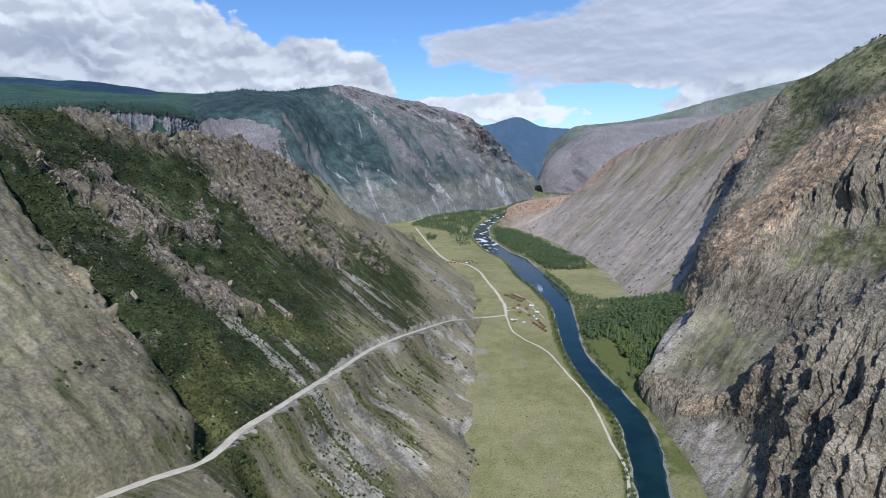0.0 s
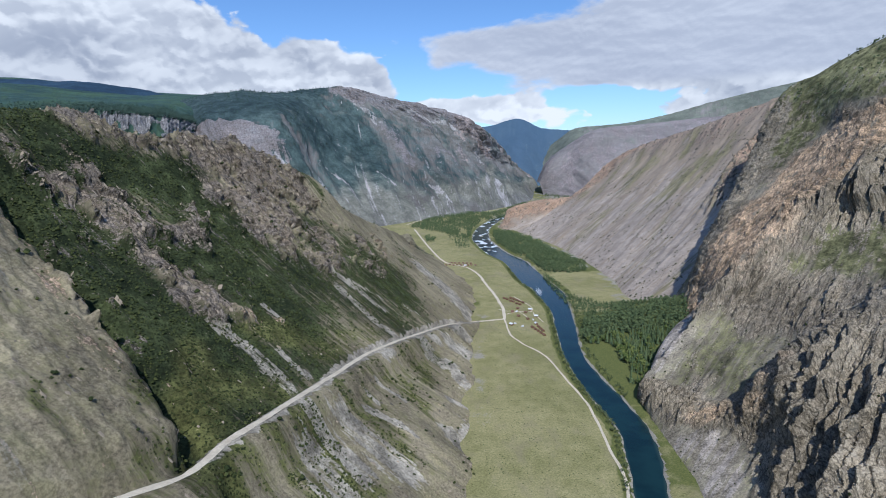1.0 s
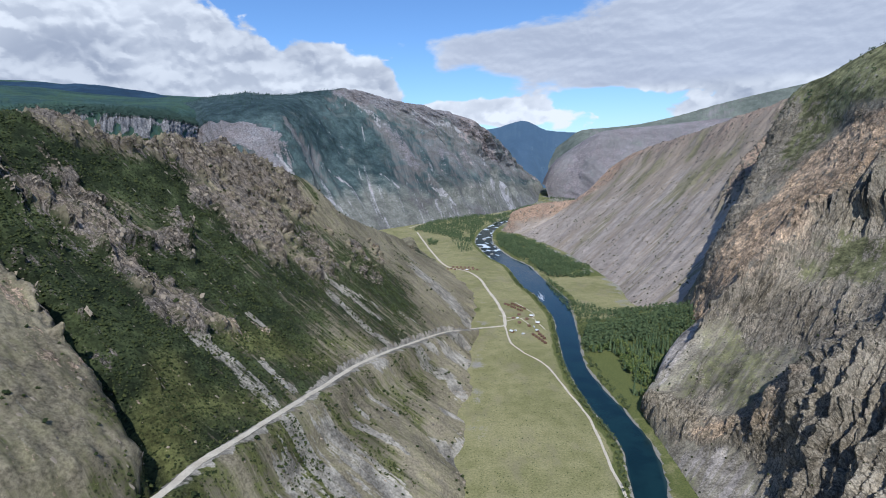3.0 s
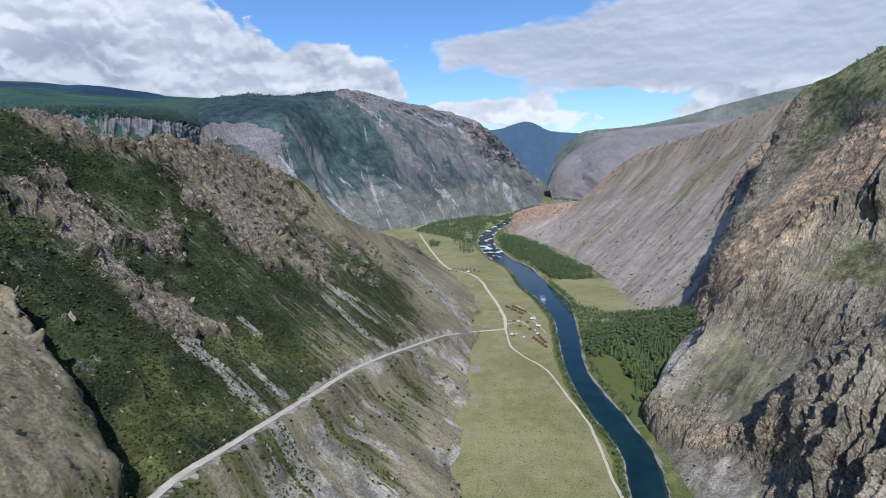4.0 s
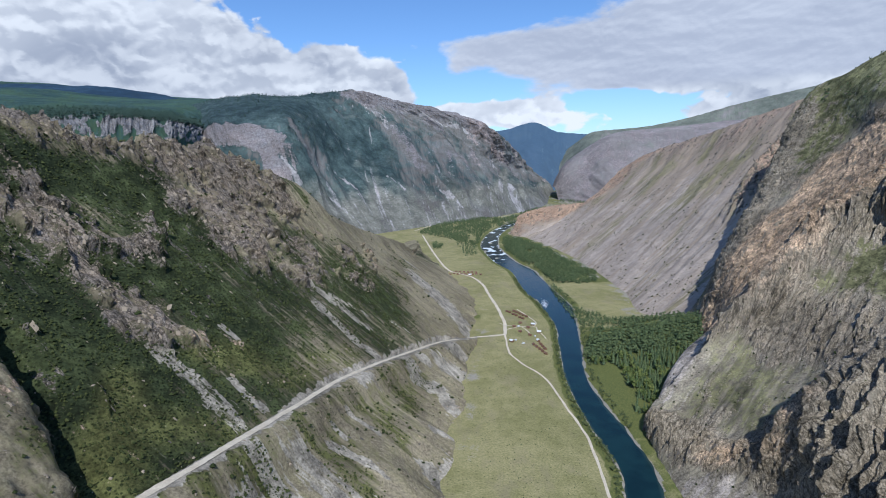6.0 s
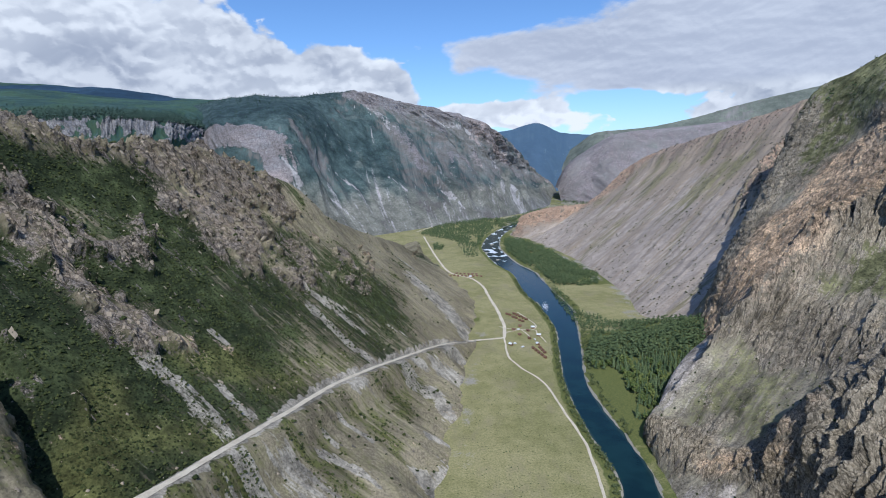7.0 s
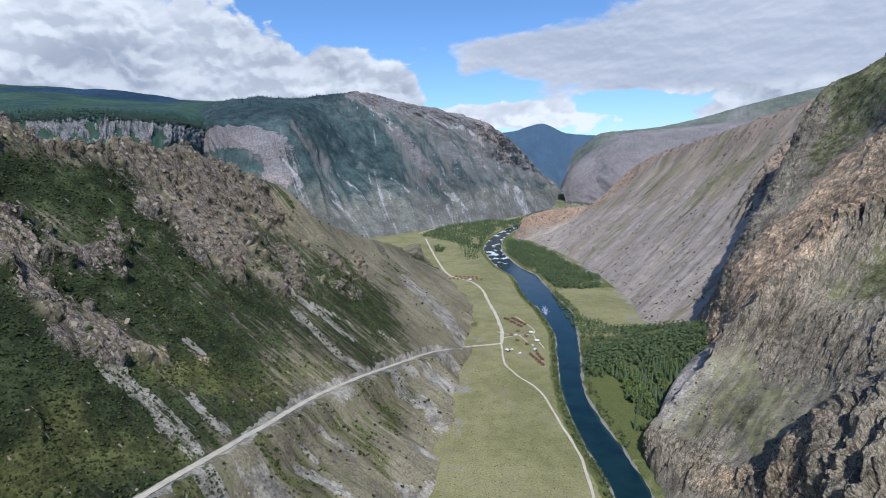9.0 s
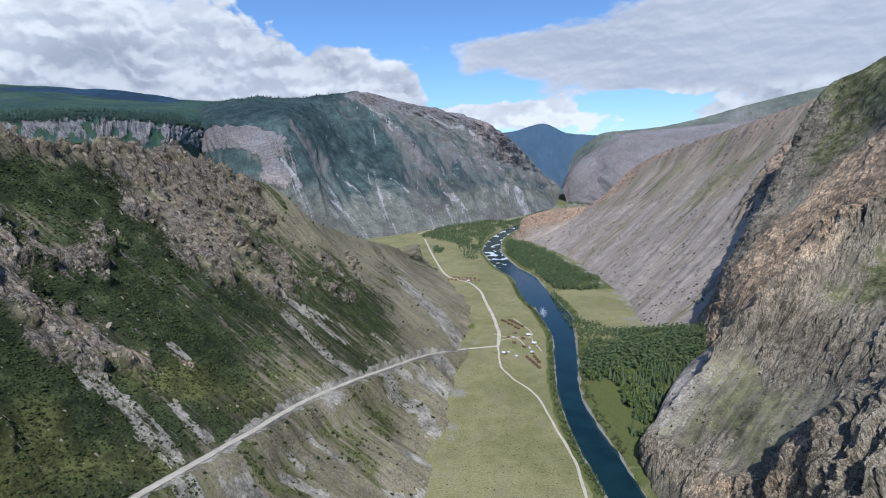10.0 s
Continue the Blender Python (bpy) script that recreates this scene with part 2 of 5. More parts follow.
def terrain(name, soil, soil2, green, green2, rock, rock2, warm, scree, size=1.0, relief=1.0, vary=1.0, dry=None, dots=0.0):
    """Hillside: soil and dry grass, green growth, bedrock (some of it rusty) and scree, mixed by the sheet's cover weights.
    size: the grain's size against that of near ground; dry: the parched growth's colour, by the fourth weight;
    dots: how strongly single low bushes show in the growth."""
    m, n = material(name)
    run = n.attribute("run")
    node = n.add("ShaderNodeAttribute")
    node.attribute_name = "cover"
    cov, rusty = n.split(node.outputs["Vector"]), node.outputs["Alpha"]
    place = n.add("ShaderNodeTexCoord").outputs["Object"]
    u, v, _ = n.split(run)
    streak = n.noise(n.xyz(n.math("DIVIDE", u, 4.5 * size), n.math("DIVIDE", v, 50.0 * size)), 1.0, 5.0, 0.62, 0.3)
    fine = n.noise(place, 0.5 / size, 7.0, 0.72)
    mid = n.noise(place, 0.075 / size, 6.0, 0.62)
    big = n.noise(place, 0.012 / size, 4.0, 0.55)
    tone = n.math("ADD", n.math("MULTIPLY", streak, 0.28), n.math("MULTIPLY", mid, 0.72))
    grain = n.math("MULTIPLY", n.smooth(fine, 0.32, 0.68, 0.74, 1.26), n.smooth(mid, 0.32, 0.68, 0.72, 1.28))
    grain = n.math("MULTIPLY", grain, n.smooth(big, 0.35, 0.65, 0.85, 1.15))
    grain = n.math("MULTIPLY_ADD", n.math("SUBTRACT", grain, 1.0), vary, 1.0)
    ground = n.mix(n.smooth(tone, 0.36, 0.62), soil, soil2)
    grow = n.mix(n.smooth(n.math("ADD", n.math("MULTIPLY", big, 0.55), n.math("MULTIPLY", mid, 0.45)), 0.38, 0.62), green, green2)
    if dry:
        parched = n.smooth(n.math("ADD", rusty, n.math("MULTIPLY", n.math("SUBTRACT", mid, 0.5), 0.5)), 0.3, 0.9)
        grow = n.mix(parched, grow, (*dry, 1))
    if dots:
        seed = n.cells(n.vec("ADD", place, n.xyz(fine, mid, fine)), 0.42 / size, "F1")
        tuft = n.math("MULTIPLY", n.smooth(seed, 0.22, 0.44, 1.0, 0.0), n.smooth(mid, 0.36, 0.54))
        grow = n.mix(n.math("MULTIPLY", tuft, dots), grow, n.mix(1.0, grow, (0.26, 0.31, 0.30), "MULTIPLY"))
    g = n.math("ADD", cov[1], n.math("MULTIPLY", n.math("SUBTRACT", n.math("ADD", n.math("ADD", mid, fine), streak), 1.5), 0.8))
    colour = n.mix(n.smooth(g, 0.34, 0.66), ground, grow)
    s = n.math("ADD", cov[2], n.math("MULTIPLY", n.math("SUBTRACT", n.math("ADD", n.math("MULTIPLY", streak, 1.4), n.math("MULTIPLY", fine, 0.6)), 1.0), 1.1))
    colour = n.mix(n.smooth(s, 0.42, 0.70), colour, (*scree, 1))
    stone = n.mix(n.smooth(n.math("ADD", n.math("MULTIPLY", mid, 0.6), n.math("MULTIPLY", fine, 0.4)), 0.38, 0.6), rock, rock2)
    stone = n.mix(n.smooth(n.math("ADD", rusty, n.math("MULTIPLY", n.math("SUBTRACT", mid, 0.5), 0.7)), 0.25, 0.85), stone, (*warm, 1))
    split = n.noise(n.xyz(n.math("DIVIDE", u, 5.0 * size), n.math("DIVIDE", v, 13.0 * size)), 1.0, 5.0, 0.6, 0.8)
    crack = n.smooth(n.math("ABSOLUTE", n.math("SUBTRACT", split, 0.5)), 0.0, 0.05)
    joint = n.noise(n.xyz(n.math("DIVIDE", u, 1.9 * size), n.math("DIVIDE", v, 5.0 * size), 4.0), 1.0, 4.0, 0.6, 0.6)
    crack2 = n.smooth(n.math("ABSOLUTE", n.math("SUBTRACT", joint, 0.5)), 0.0, 0.06)
    seams = n.math("MULTIPLY", n.smooth(crack, 0.0, 1.0, 1.0 - 0.58 * min(relief, 1.0) ** 2, 1.0), n.smooth(crack2, 0.0, 1.0, 1.0 - 0.4 * min(relief, 1.0) ** 2, 1.0))
    stone = n.mix(1.0, stone, n.xyz(seams, seams, seams), "MULTIPLY")
    chips = n.smooth(n.noise(place, 0.9 / size, 5.0, 0.75), 0.35, 0.65, 0.62, 1.38)
    stone = n.mix(1.0, stone, n.xyz(chips, chips, chips), "MULTIPLY")
    r = n.math("ADD", cov[0], n.math("MULTIPLY", n.math("SUBTRACT", n.math("ADD", n.math("ADD", mid, fine), streak), 1.5), 1.5))
    is_rock = n.smooth(r, 0.40, 0.60)
    colour = n.mix(is_rock, colour, stone)
    colour = n.mix(1.0, colour, n.xyz(grain, grain, grain), "MULTIPLY")
    height = n.math("ADD", n.math("MULTIPLY", fine, 0.7), n.math("MULTIPLY", mid, 1.2))
    height = n.math("MULTIPLY_ADD", n.math("MULTIPLY", n.math("ADD", crack, crack2), is_rock), 0.8, height)
    finish(n, colour, 0.93, height, 0.5 * relief, 1.2 * size, 0.12)
    return m


HILL_MAT = terrain("hillside_ground", (0.36, 0.30, 0.20), (0.19, 0.165, 0.095), (0.034, 0.045, 0.020), (0.058, 0.068, 0.027),
                   (0.37, 0.29, 0.21), (0.15, 0.127, 0.107), (0.37, 0.27, 0.185), (0.33, 0.292, 0.232), 1.0, 1.0, 1.5, (0.100, 0.102, 0.036), 1.0)
SPUR_MAT = terrain("spur_rock", (0.37, 0.315, 0.23), (0.25, 0.218, 0.152), (0.14, 0.138, 0.066), (0.205, 0.192, 0.092),
                   (0.45, 0.368, 0.255), (0.245, 0.208, 0.155), (0.50, 0.352, 0.222), (0.42, 0.36, 0.30), 1.0, 1.0, 1.6)
SCREE_MAT = terrain("scree_slope", (0.40, 0.315, 0.235), (0.32, 0.25, 0.18), (0.20, 0.18, 0.10), (0.25, 0.215, 0.125),
                    (0.46, 0.335, 0.245), (0.30, 0.232, 0.18), (0.45, 0.305, 0.21), (0.42, 0.345, 0.28), 1.8, 0.7, 0.55)
# massif: aerial haze is mixed into these colours, bluest in the growth
MASSIF_MAT = terrain("hazed_massif_rock", (0.19, 0.175, 0.16), (0.14, 0.142, 0.133), (0.042, 0.068, 0.070), (0.062, 0.088, 0.084),
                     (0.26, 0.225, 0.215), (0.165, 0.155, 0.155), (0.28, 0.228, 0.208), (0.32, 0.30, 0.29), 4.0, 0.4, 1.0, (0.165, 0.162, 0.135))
# plateau greens carry extra blue in place of the haze before them
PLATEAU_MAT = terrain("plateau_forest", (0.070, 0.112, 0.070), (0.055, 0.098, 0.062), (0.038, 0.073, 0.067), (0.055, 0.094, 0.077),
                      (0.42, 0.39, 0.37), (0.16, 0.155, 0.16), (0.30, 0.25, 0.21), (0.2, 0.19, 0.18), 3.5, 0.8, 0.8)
# forest colours darkened for a cloud's shadow and turned blue for haze
SHADED_HILL_MAT = terrain("shaded_wooded_hill", (0.035, 0.062, 0.095), (0.030, 0.055, 0.085), (0.026, 0.050, 0.080), (0.032, 0.060, 0.092),
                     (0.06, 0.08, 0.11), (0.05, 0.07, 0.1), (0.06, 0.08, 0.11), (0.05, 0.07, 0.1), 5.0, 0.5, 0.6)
# far slopes: base colours paled and greens greyed to stand in for haze
FAR_MAT = terrain("hazed_far_slopes", (0.30, 0.265, 0.245), (0.24, 0.22, 0.205), (0.165, 0.18, 0.145), (0.18, 0.19, 0.15),
                  (0.34, 0.285, 0.265), (0.28, 0.24, 0.23), (0.36, 0.28, 0.24), (0.33, 0.305, 0.30), 5.0, 0.5, 0.7)
# the farthest range: haze painted as flat blue, with hardly any grain
HAZE_BLUE_MAT = terrain("hazed_far_forest", (0.085, 0.135, 0.19), (0.08, 0.125, 0.18), (0.07, 0.115, 0.17), (0.075, 0.12, 0.175),
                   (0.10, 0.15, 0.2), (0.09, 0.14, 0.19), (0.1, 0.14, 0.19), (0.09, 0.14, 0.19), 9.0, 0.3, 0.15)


def meadow_material():
    m, n = material("meadow")
    place = n.add("ShaderNodeTexCoord").outputs["Object"]
    cov = n.split(n.attribute("cover"))
    fine = n.noise(place, 0.6, 6.0, 0.68)
    mid = n.noise(place, 0.06, 5.0, 0.6)
    big = n.noise(place, 0.011, 3.0, 0.5)
    col = n.mix(n.smooth(n.math("ADD", n.math("MULTIPLY", big, 0.55), n.math("MULTIPLY", mid, 0.45)), 0.38, 0.6), (0.27, 0.25, 0.112), (0.38, 0.335, 0.17))
    col = n.mix(n.smooth(fine, 0.3, 0.72), n.mix(1.0, col, (0.66, 0.70, 0.62), "MULTIPLY"), n.mix(1.0, col, (1.2, 1.18, 1.15), "MULTIPLY"))
    tan = n.smooth(n.noise(n.vec("MULTIPLY", place, (1.0, 0.45, 1.0)), 0.035, 5.0, 0.65), 0.5, 0.68)
    col = n.mix(n.math("MULTIPLY", tan, 0.55), col, (0.30, 0.255, 0.155))
    spots = n.smooth(n.noise(place, 0.32, 3.0, 0.6), 0.62, 0.70)
    col = n.mix(n.math("MULTIPLY", spots, 0.75), col, (0.085, 0.095, 0.035))
    lush = n.math("ADD", cov[0], n.math("MULTIPLY", n.math("SUBTRACT", mid, 0.5), 0.8))
    col = n.mix(n.smooth(lush, 0.4, 0.62), col, n.mix(n.smooth(fine, 0.3, 0.7), (0.095, 0.112, 0.036), (0.185, 0.19, 0.062)))
    gravel = n.math("ADD", cov[1], n.math("MULTIPLY", n.math("SUBTRACT", n.math("ADD", mid, fine), 1.0), 0.7))
    col = n.mix(n.smooth(gravel, 0.42, 0.58), col, n.mix(n.smooth(fine, 0.2, 0.8), (0.26, 0.235, 0.185), (0.42, 0.38, 0.31)))
    finish(n, col, 0.95, n.math("MULTIPLY_ADD", mid, 1.5, fine), 0.5, 0.8, 0.1)
    return m


def road_material():
    m, n = material("pale_dirt")
    place = n.add("ShaderNodeTexCoord").outputs["Object"]
    fine, mid = n.noise(place, 1.2, 5.0, 0.65), n.noise(place, 0.12, 4.0, 0.6)
    col = n.mix(n.smooth(n.math("ADD", n.math("MULTIPLY", fine, 0.5), n.math("MULTIPLY", mid, 0.5)), 0.32, 0.66), (0.54, 0.455, 0.335), (0.76, 0.67, 0.52))
    finish(n, col, 0.95, fine, 0.4, 0.3, 0.1)
    return m


def water_material():
    m, n = material("river_water")
    place = n.add("ShaderNodeTexCoord").outputs["Object"]
    cov = n.split(n.attribute("cover"))
    small = n.noise(n.vec("MULTIPLY", place, (1.0, 0.55, 1.0)), 0.5, 5.0, 0.6)
    wide = n.noise(place, 0.04, 3.0, 0.5)
    deep = n.mix(n.smooth(wide, 0.35, 0.65), (0.006, 0.022, 0.026), (0.010, 0.034, 0.036))
    shallow = n.mix(n.smooth(cov[1], 0.5, 1.0), deep, (0.030, 0.055, 0.048))
    foam = n.math("ADD", cov[0], n.math("MULTIPLY", n.math("SUBTRACT", small, 0.5), 1.8))
    white = n.smooth(foam, 0.5, 0.68)
    col = n.mix(white, shallow, (0.75, 0.78, 0.80))
    b = finish(n, col, n.smooth(white, 0, 1, 0.1, 0.8), small, 0.22, 0.6, 0.32)
    b.inputs["IOR"].default_value = 1.33
    return m


MEADOW_MAT, ROAD_MAT, WATER_MAT = meadow_material(), road_material(), water_material()

# ---------------------------------------------------------------- the river and the valley floor
RIVER = np.array([(-3000, 40, 15), (-600, 60, 15), (0, 100, 15), (250, 140, 14), (375, 166, 13), (440, 184, 15), (500, 195, 15),
                  (545, 193, 16), (620, 188, 14), (690, 191, 13), (800, 208, 15), (900, 224, 17), (1000, 231, 26), (1150, 220, 29),
                  (1305, 217, 27), (1450, 187, 27), (1680, 170, 27), (1900, 195, 24), (2100, 250, 22), (2500, 420, 20)], float)


def river_at(y):
    """The stream's middle and half width at y."""
    y = np.clip(y, RIVER[0, 0], RIVER[-1, 0])
    got = spline(RIVER[:, 1:], RIVER[:, 0], np.ravel(y))
    return got[:, 0].reshape(np.shape(y)), got[:, 1].reshape(np.shape(y))


def ground_height(x, y):
    mid, half = river_at(y)
    off = np.abs(x - mid) - half - 1.5 * perlin(x / 14, y / 17) - 1.5 * perlin(y / 45, x / 60)
    bank = -2.2 + 4.2 * sstep(off, -5, 4) + 1.6 * sstep(off, 8, 40)
    wave = 0.8 * fbm(x / 90, y / 90, 4) * sstep(off, 4, 60)
    fan = 55 - 0.29 * np.hypot(x - 400, y - 760) + 1.5 * fbm(x / 50, y / 50, 4)
    flat = np.where(np.asarray(y) > 2450, 3.0, bank + wave) + 0.0 * x
    for bx, by, wide, long in ((203, 1045, 4.5, 38), (172, 1500, 10, 22), (150, 1610, 9, 30), (196, 1660, 10, 18), (178, 1760, 10, 30)):
        flat = flat + 2.9 * np.exp(-(((x - bx - 0.15 * (y - by)) / wide) ** 2) - ((y - by) / long) ** 2)
    d = fan - flat
    return np.where(off > 4, flat + np.where(d > 6, d, np.where(d < -6, 0, (d + 6) ** 2 / 24)) * sstep(off, 4, 20), flat)


def axis(*spans):
    """Places along an axis: spans of (from, to, step)."""
    out = [np.arange(a, b, s) for a, b, s in spans]
    return np.r_[np.concatenate(out), spans[-1][1]]


def build_ground():
    x = axis((-6000, -1000, 500), (-1000, -100, 50), (-100, 0, 10), (0, 330, 3.2), (330, 480, 6), (480, 1000, 52), (1000, 6000, 500))
    y = axis((-3000, 0, 150), (0, 240, 12), (240, 1100, 3.4), (1100, 1900, 8), (1900, 2600, 25), (2600, 4950, 150))
    xx, yy = np.meshgrid(x, y)
    z = ground_height(xx, yy)
    mid, half = river_at(yy)
    off = np.abs(xx - mid) - half
    n1, n2 = fbm(xx / 40, yy / 60, 4), fbm(xx / 130, yy / 160, 3)
    right = xx > mid
    lush = np.where(right, 0.55 + 0.5 * n2 + 0.2 * n1, 0.75 * np.exp(-((off - 5) / 7.0) ** 2) + 0.2 * n1 + 0.1)
    dry = sstep(yy + 12 * n1, 835, 875) * sstep(xx + 10 * n1, 262, 285) * (1 - sstep(yy + 20 * n1, 1140, 1190))
    lush = lush * (1 - dry) + 0.5 * np.exp(-(((xx - 85) / 16) ** 2 + ((yy - 950) / 60) ** 2))
    gravel = 0.85 * np.exp(-((off - 1.0) / 2.6) ** 2) * sstep(n1, -0.35, 0.25) * np.where(right, 0.9, 0.3)
    gravel = np.maximum(gravel, 0.95 * (off < 1))
    foot = np.interp(yy, [-300, 280, 470, 680, 920, 1040, 1270, 1600], [20, 24, 44, 63, 92, 95, 62, -15])
    gravel = np.maximum(gravel, 0.33 * np.exp(-((xx - foot - 4) / 17) ** 2) + 0.4 * n1 * np.exp(-((xx - foot - 2) / 25) ** 2))
    slope_foot = np.interp(yy, [560, 700, 830, 950, 1080, 1200, 1400, 1600, 1850], [420, 385, 345, 345, 365, 365, 360, 335, 270])
    gravel = np.maximum(gravel, (0.42 + 0.7 * n1) * sstep(xx, slope_foot - 34, slope_foot - 6) * (yy > 790))
    gravel = np.maximum(gravel, (0.34 + 0.5 * n1) * np.exp(-(((xx - 156) / 24) ** 2 + ((yy - 880) / 80) ** 2)))
    lush = lush + np.where(right & (yy > 540) & (yy < 880), 0.22, 0)
    ob = sheet("ground", np.stack([xx, yy, z], -1), xx, yy, MEADOW_MAT, [lush, gravel])
    tagged(ob, "flat valley floor of dry yellow-green meadow with grassy banks", "ground", kind="structure")
    # the stream
    yw = axis((-3000, 200, 100), (200, 1300, 4), (1300, 2500, 10))
    s = np.linspace(-1, 1, 25)
    mid, half = river_at(yw)
    xw = mid[:, None] + (half[:, None] + 9) * s[None]
    yw2 = np.repeat(yw[:, None], 25, 1)
    edge = 1 - np.clip((half[:, None] - np.abs(xw - mid[:, None])) / 6, 0, 1)
    foam = 0.85 * sstep(yw2, 1400, 1470) * sstep(fbm(xw / 30, yw2 / 55, 3), 0.0, 0.3) + 0.62 * np.exp(-(((xw - 214 - 0.12 * (yw2 - 1030)) / 9) ** 2 + ((yw2 - 1030) / 48) ** 2))
    foam = foam + 0.22 * sstep(fbm(xw / 9, yw2 / 6, 3), 0.35, 0.6)
    z = 0.05 * perlin(xw / 3, yw2 / 4)
    ob = sheet("river_water", np.stack([xw, yw2, z], -1), xw, yw2, WATER_MAT, [foam, edge])
    tagged(ob, "dark blue-green river with riffles and white rapids", "river", kind="structure")


build_ground()

# ---------------------------------------------------------------- landforms
def polyline_distance(x, y, line):
    """Distance from the points to a line of (x, y, ...) corners, the side (positive to its left) and how far along it."""
    line = np.asarray(line, float)
    best, side, along = np.full(np.shape(x), 1e9), np.zeros(np.shape(x)), np.zeros(np.shape(x))
    for k in range(len(line) - 1):
        (ax, ay), (bx, by) = line[k, :2], line[k + 1, :2]
        dx, dy = bx - ax, by - ay
        s = np.clip(((x - ax) * dx + (y - ay) * dy) / (dx * dx + dy * dy), 0, 1)
        d = np.hypot(x - ax - s * dx, y - ay - s * dy)
        near = d < best
        best = np.where(near, d, best)
        side = np.where(near, np.sign(dx * (y - ay) - dy * (x - ax)), side)
        along = np.where(near, k + s, along)
    return best, side, along


# crest and foot of the long hillside, from behind the camera up the valley
HILL_CREST = [(-330, -200, 300), (-330, 100, 300), (-325, 250, 299), (-333, 401, 304), (-332, 452, 309), (-321, 488, 310), (-309, 522, 307),
              (-281, 554, 292), (-262, 609, 289), (-222, 668, 281), (-183, 718, 258), (-156, 755, 241), (-136, 804, 202),
              (-101, 927, 159), (-67, 1141, 108), (-44, 1482, 33), (-60, 1800, 12)]
HILL_FOOT = [(20, -300, -4), (15, 0, -4), (18, 150, -4), (24, 280, -4), (33, 376, -4), (38, 420, -4), (44, 470, -4),
             (50, 540, -4), (56, 600, -4), (63, 680, -4), (72, 760, -4), (80, 830, -4), (92, 920, -4),
             (95, 1040, -4), (62, 1270, -4), (-15, 1600, -4), (-45, 1850, -4)]
GULLY = [(-300, 395), (-263, 375), (-232, 359), (-201, 344), (-169, 329), (-146, 310), (-128, 295), (-118, 282), (-109, 277), (-96, 269), (-40, 250)]
HILL_ROAD = [(-165, 195, 124), (-152, 219, 120), (-140, 239, 116), (-121, 267, 110), (-118, 283, 108.5), (-116, 300, 107), (-107, 327, 104.5), (-92, 379, 98),
             (-77, 446, 87), (-61, 510, 78), (-44, 560, 69.5), (-6, 658, 50), (31, 752, 29), (72, 828, 7.5), (90, 843, 4.2), (122, 850, 3.6)]


def strand(grid, line, width):
    """How near the places lie to a line of corners in space: 1 on it, fading over the width."""
    p = grid.reshape(-1, 3)
    best = np.full(len(p), 1e9)
    line = np.asarray(line, float)
    for a, b in zip(line[:-1], line[1:]):
        s = np.clip((p - a) @ (b - a) / ((b - a) @ (b - a)), 0, 1)
        best = np.minimum(best, ((p - a - s[:, None] * (b - a)) ** 2).sum(1))
    return np.exp(-best / width**2).reshape(grid.shape[:2])


def saw(phase):
    """Slabs: a slow rise and a sudden drop, each slab with a height of its own."""
    f = phase - np.floor(phase)
    own = 0.35 + 0.65 * (np.sin(np.floor(phase) * 12.9898) * 43758.5453 % 1.0)
    return own * np.where(f < 0.86, f / 0.86, (1 - f) / 0.14)


def hill_sheet(nu, nv):
    top, foot = np.array(HILL_CREST, float), np.array(HILL_FOOT, float)
    rows = []
    for s in (0.0, 0.2, 0.4, 0.6, 0.8, 1.0):
        r = top + (foot - top) * s
        r[:, 2] -= 62 * s * (1 - s) * np.clip(top[:, 2] / 280, 0, 1)
        rows.append(r)
    back = top + (-70, 25, -22)
    far = top + (-330, 60, -190)
    return loft([far, back, *rows], nu, nv, [0.3, 0.8, 1.2, 1.6, 1.7, 1.7, 1.6, 1.6, 1.5, 1.4, 1.3, 1.2, 1.1, 0.8, 0.6, 0.4, 0.3], [0.15, 0.3, 1, 1, 1, 1, 1, 1])


# bedrock ribs down the hillside: crest to lower end, and half width
HILL_RIBS = [
    ([(-293, 413, 273), (-274, 425, 257), (-250, 442, 229), (-224, 418, 201), (-196, 427, 181), (-170, 421, 159)], 17),
    ([(-270, 468, 256), (-251, 462, 240), (-243, 455, 225)], 13), ([(-223, 449, 209), (-206, 488, 206), (-213, 520, 215)], 11),
    ([(-173, 437, 166), (-160, 433, 155), (-144, 444, 139)], 8), ([(-212, 581, 228), (-195, 588, 214), (-175, 574, 191)], 12),
    ([(-293, 501, 304), (-286, 525, 299), (-267, 542, 290), (-245, 596, 285), (-220, 642, 278), (-183, 677, 256), (-157, 708, 235)], 16),
    ([(-169, 688, 243), (-154, 669, 200), (-135, 663, 176), (-119, 645, 154)], 24), ([(-189, 658, 245), (-170, 632, 205), (-142, 585, 172)], 20),
]
MORE_RIBS = [
    ([(-135, 725, 205), (-114, 730, 178), (-88, 728, 150), (-72, 712, 132)], 24), ([(-234, 613, 279), (-207, 629, 241), (-175, 610, 200)], 20),
    ([(-100, 800, 165), (-60, 785, 125)], 18),
]
HILL_SHRUBS = [
    ([(-281, 403, 252), (-253, 390, 223), (-223, 371, 193), (-189, 355, 161), (-159, 339, 134), (-130, 311, 108)], 22),
    ([(-276, 484, 272), (-263, 498, 259), (-250, 523, 253), (-231, 564, 255)], 22), ([(-214, 440, 198), (-189, 485, 188), (-189, 539, 197), (-217, 541, 222)], 20),
    ([(-207, 379, 181), (-195, 378, 170), (-178, 371, 156), (-161, 366, 140), (-149, 355, 129)], 20), ([(-322, 478, 305), (-300, 470, 288), (-272, 462, 258), (-240, 462, 228)], 18),
    ([(-200, 520, 205), (-165, 500, 165), (-130, 490, 128)], 22),
]
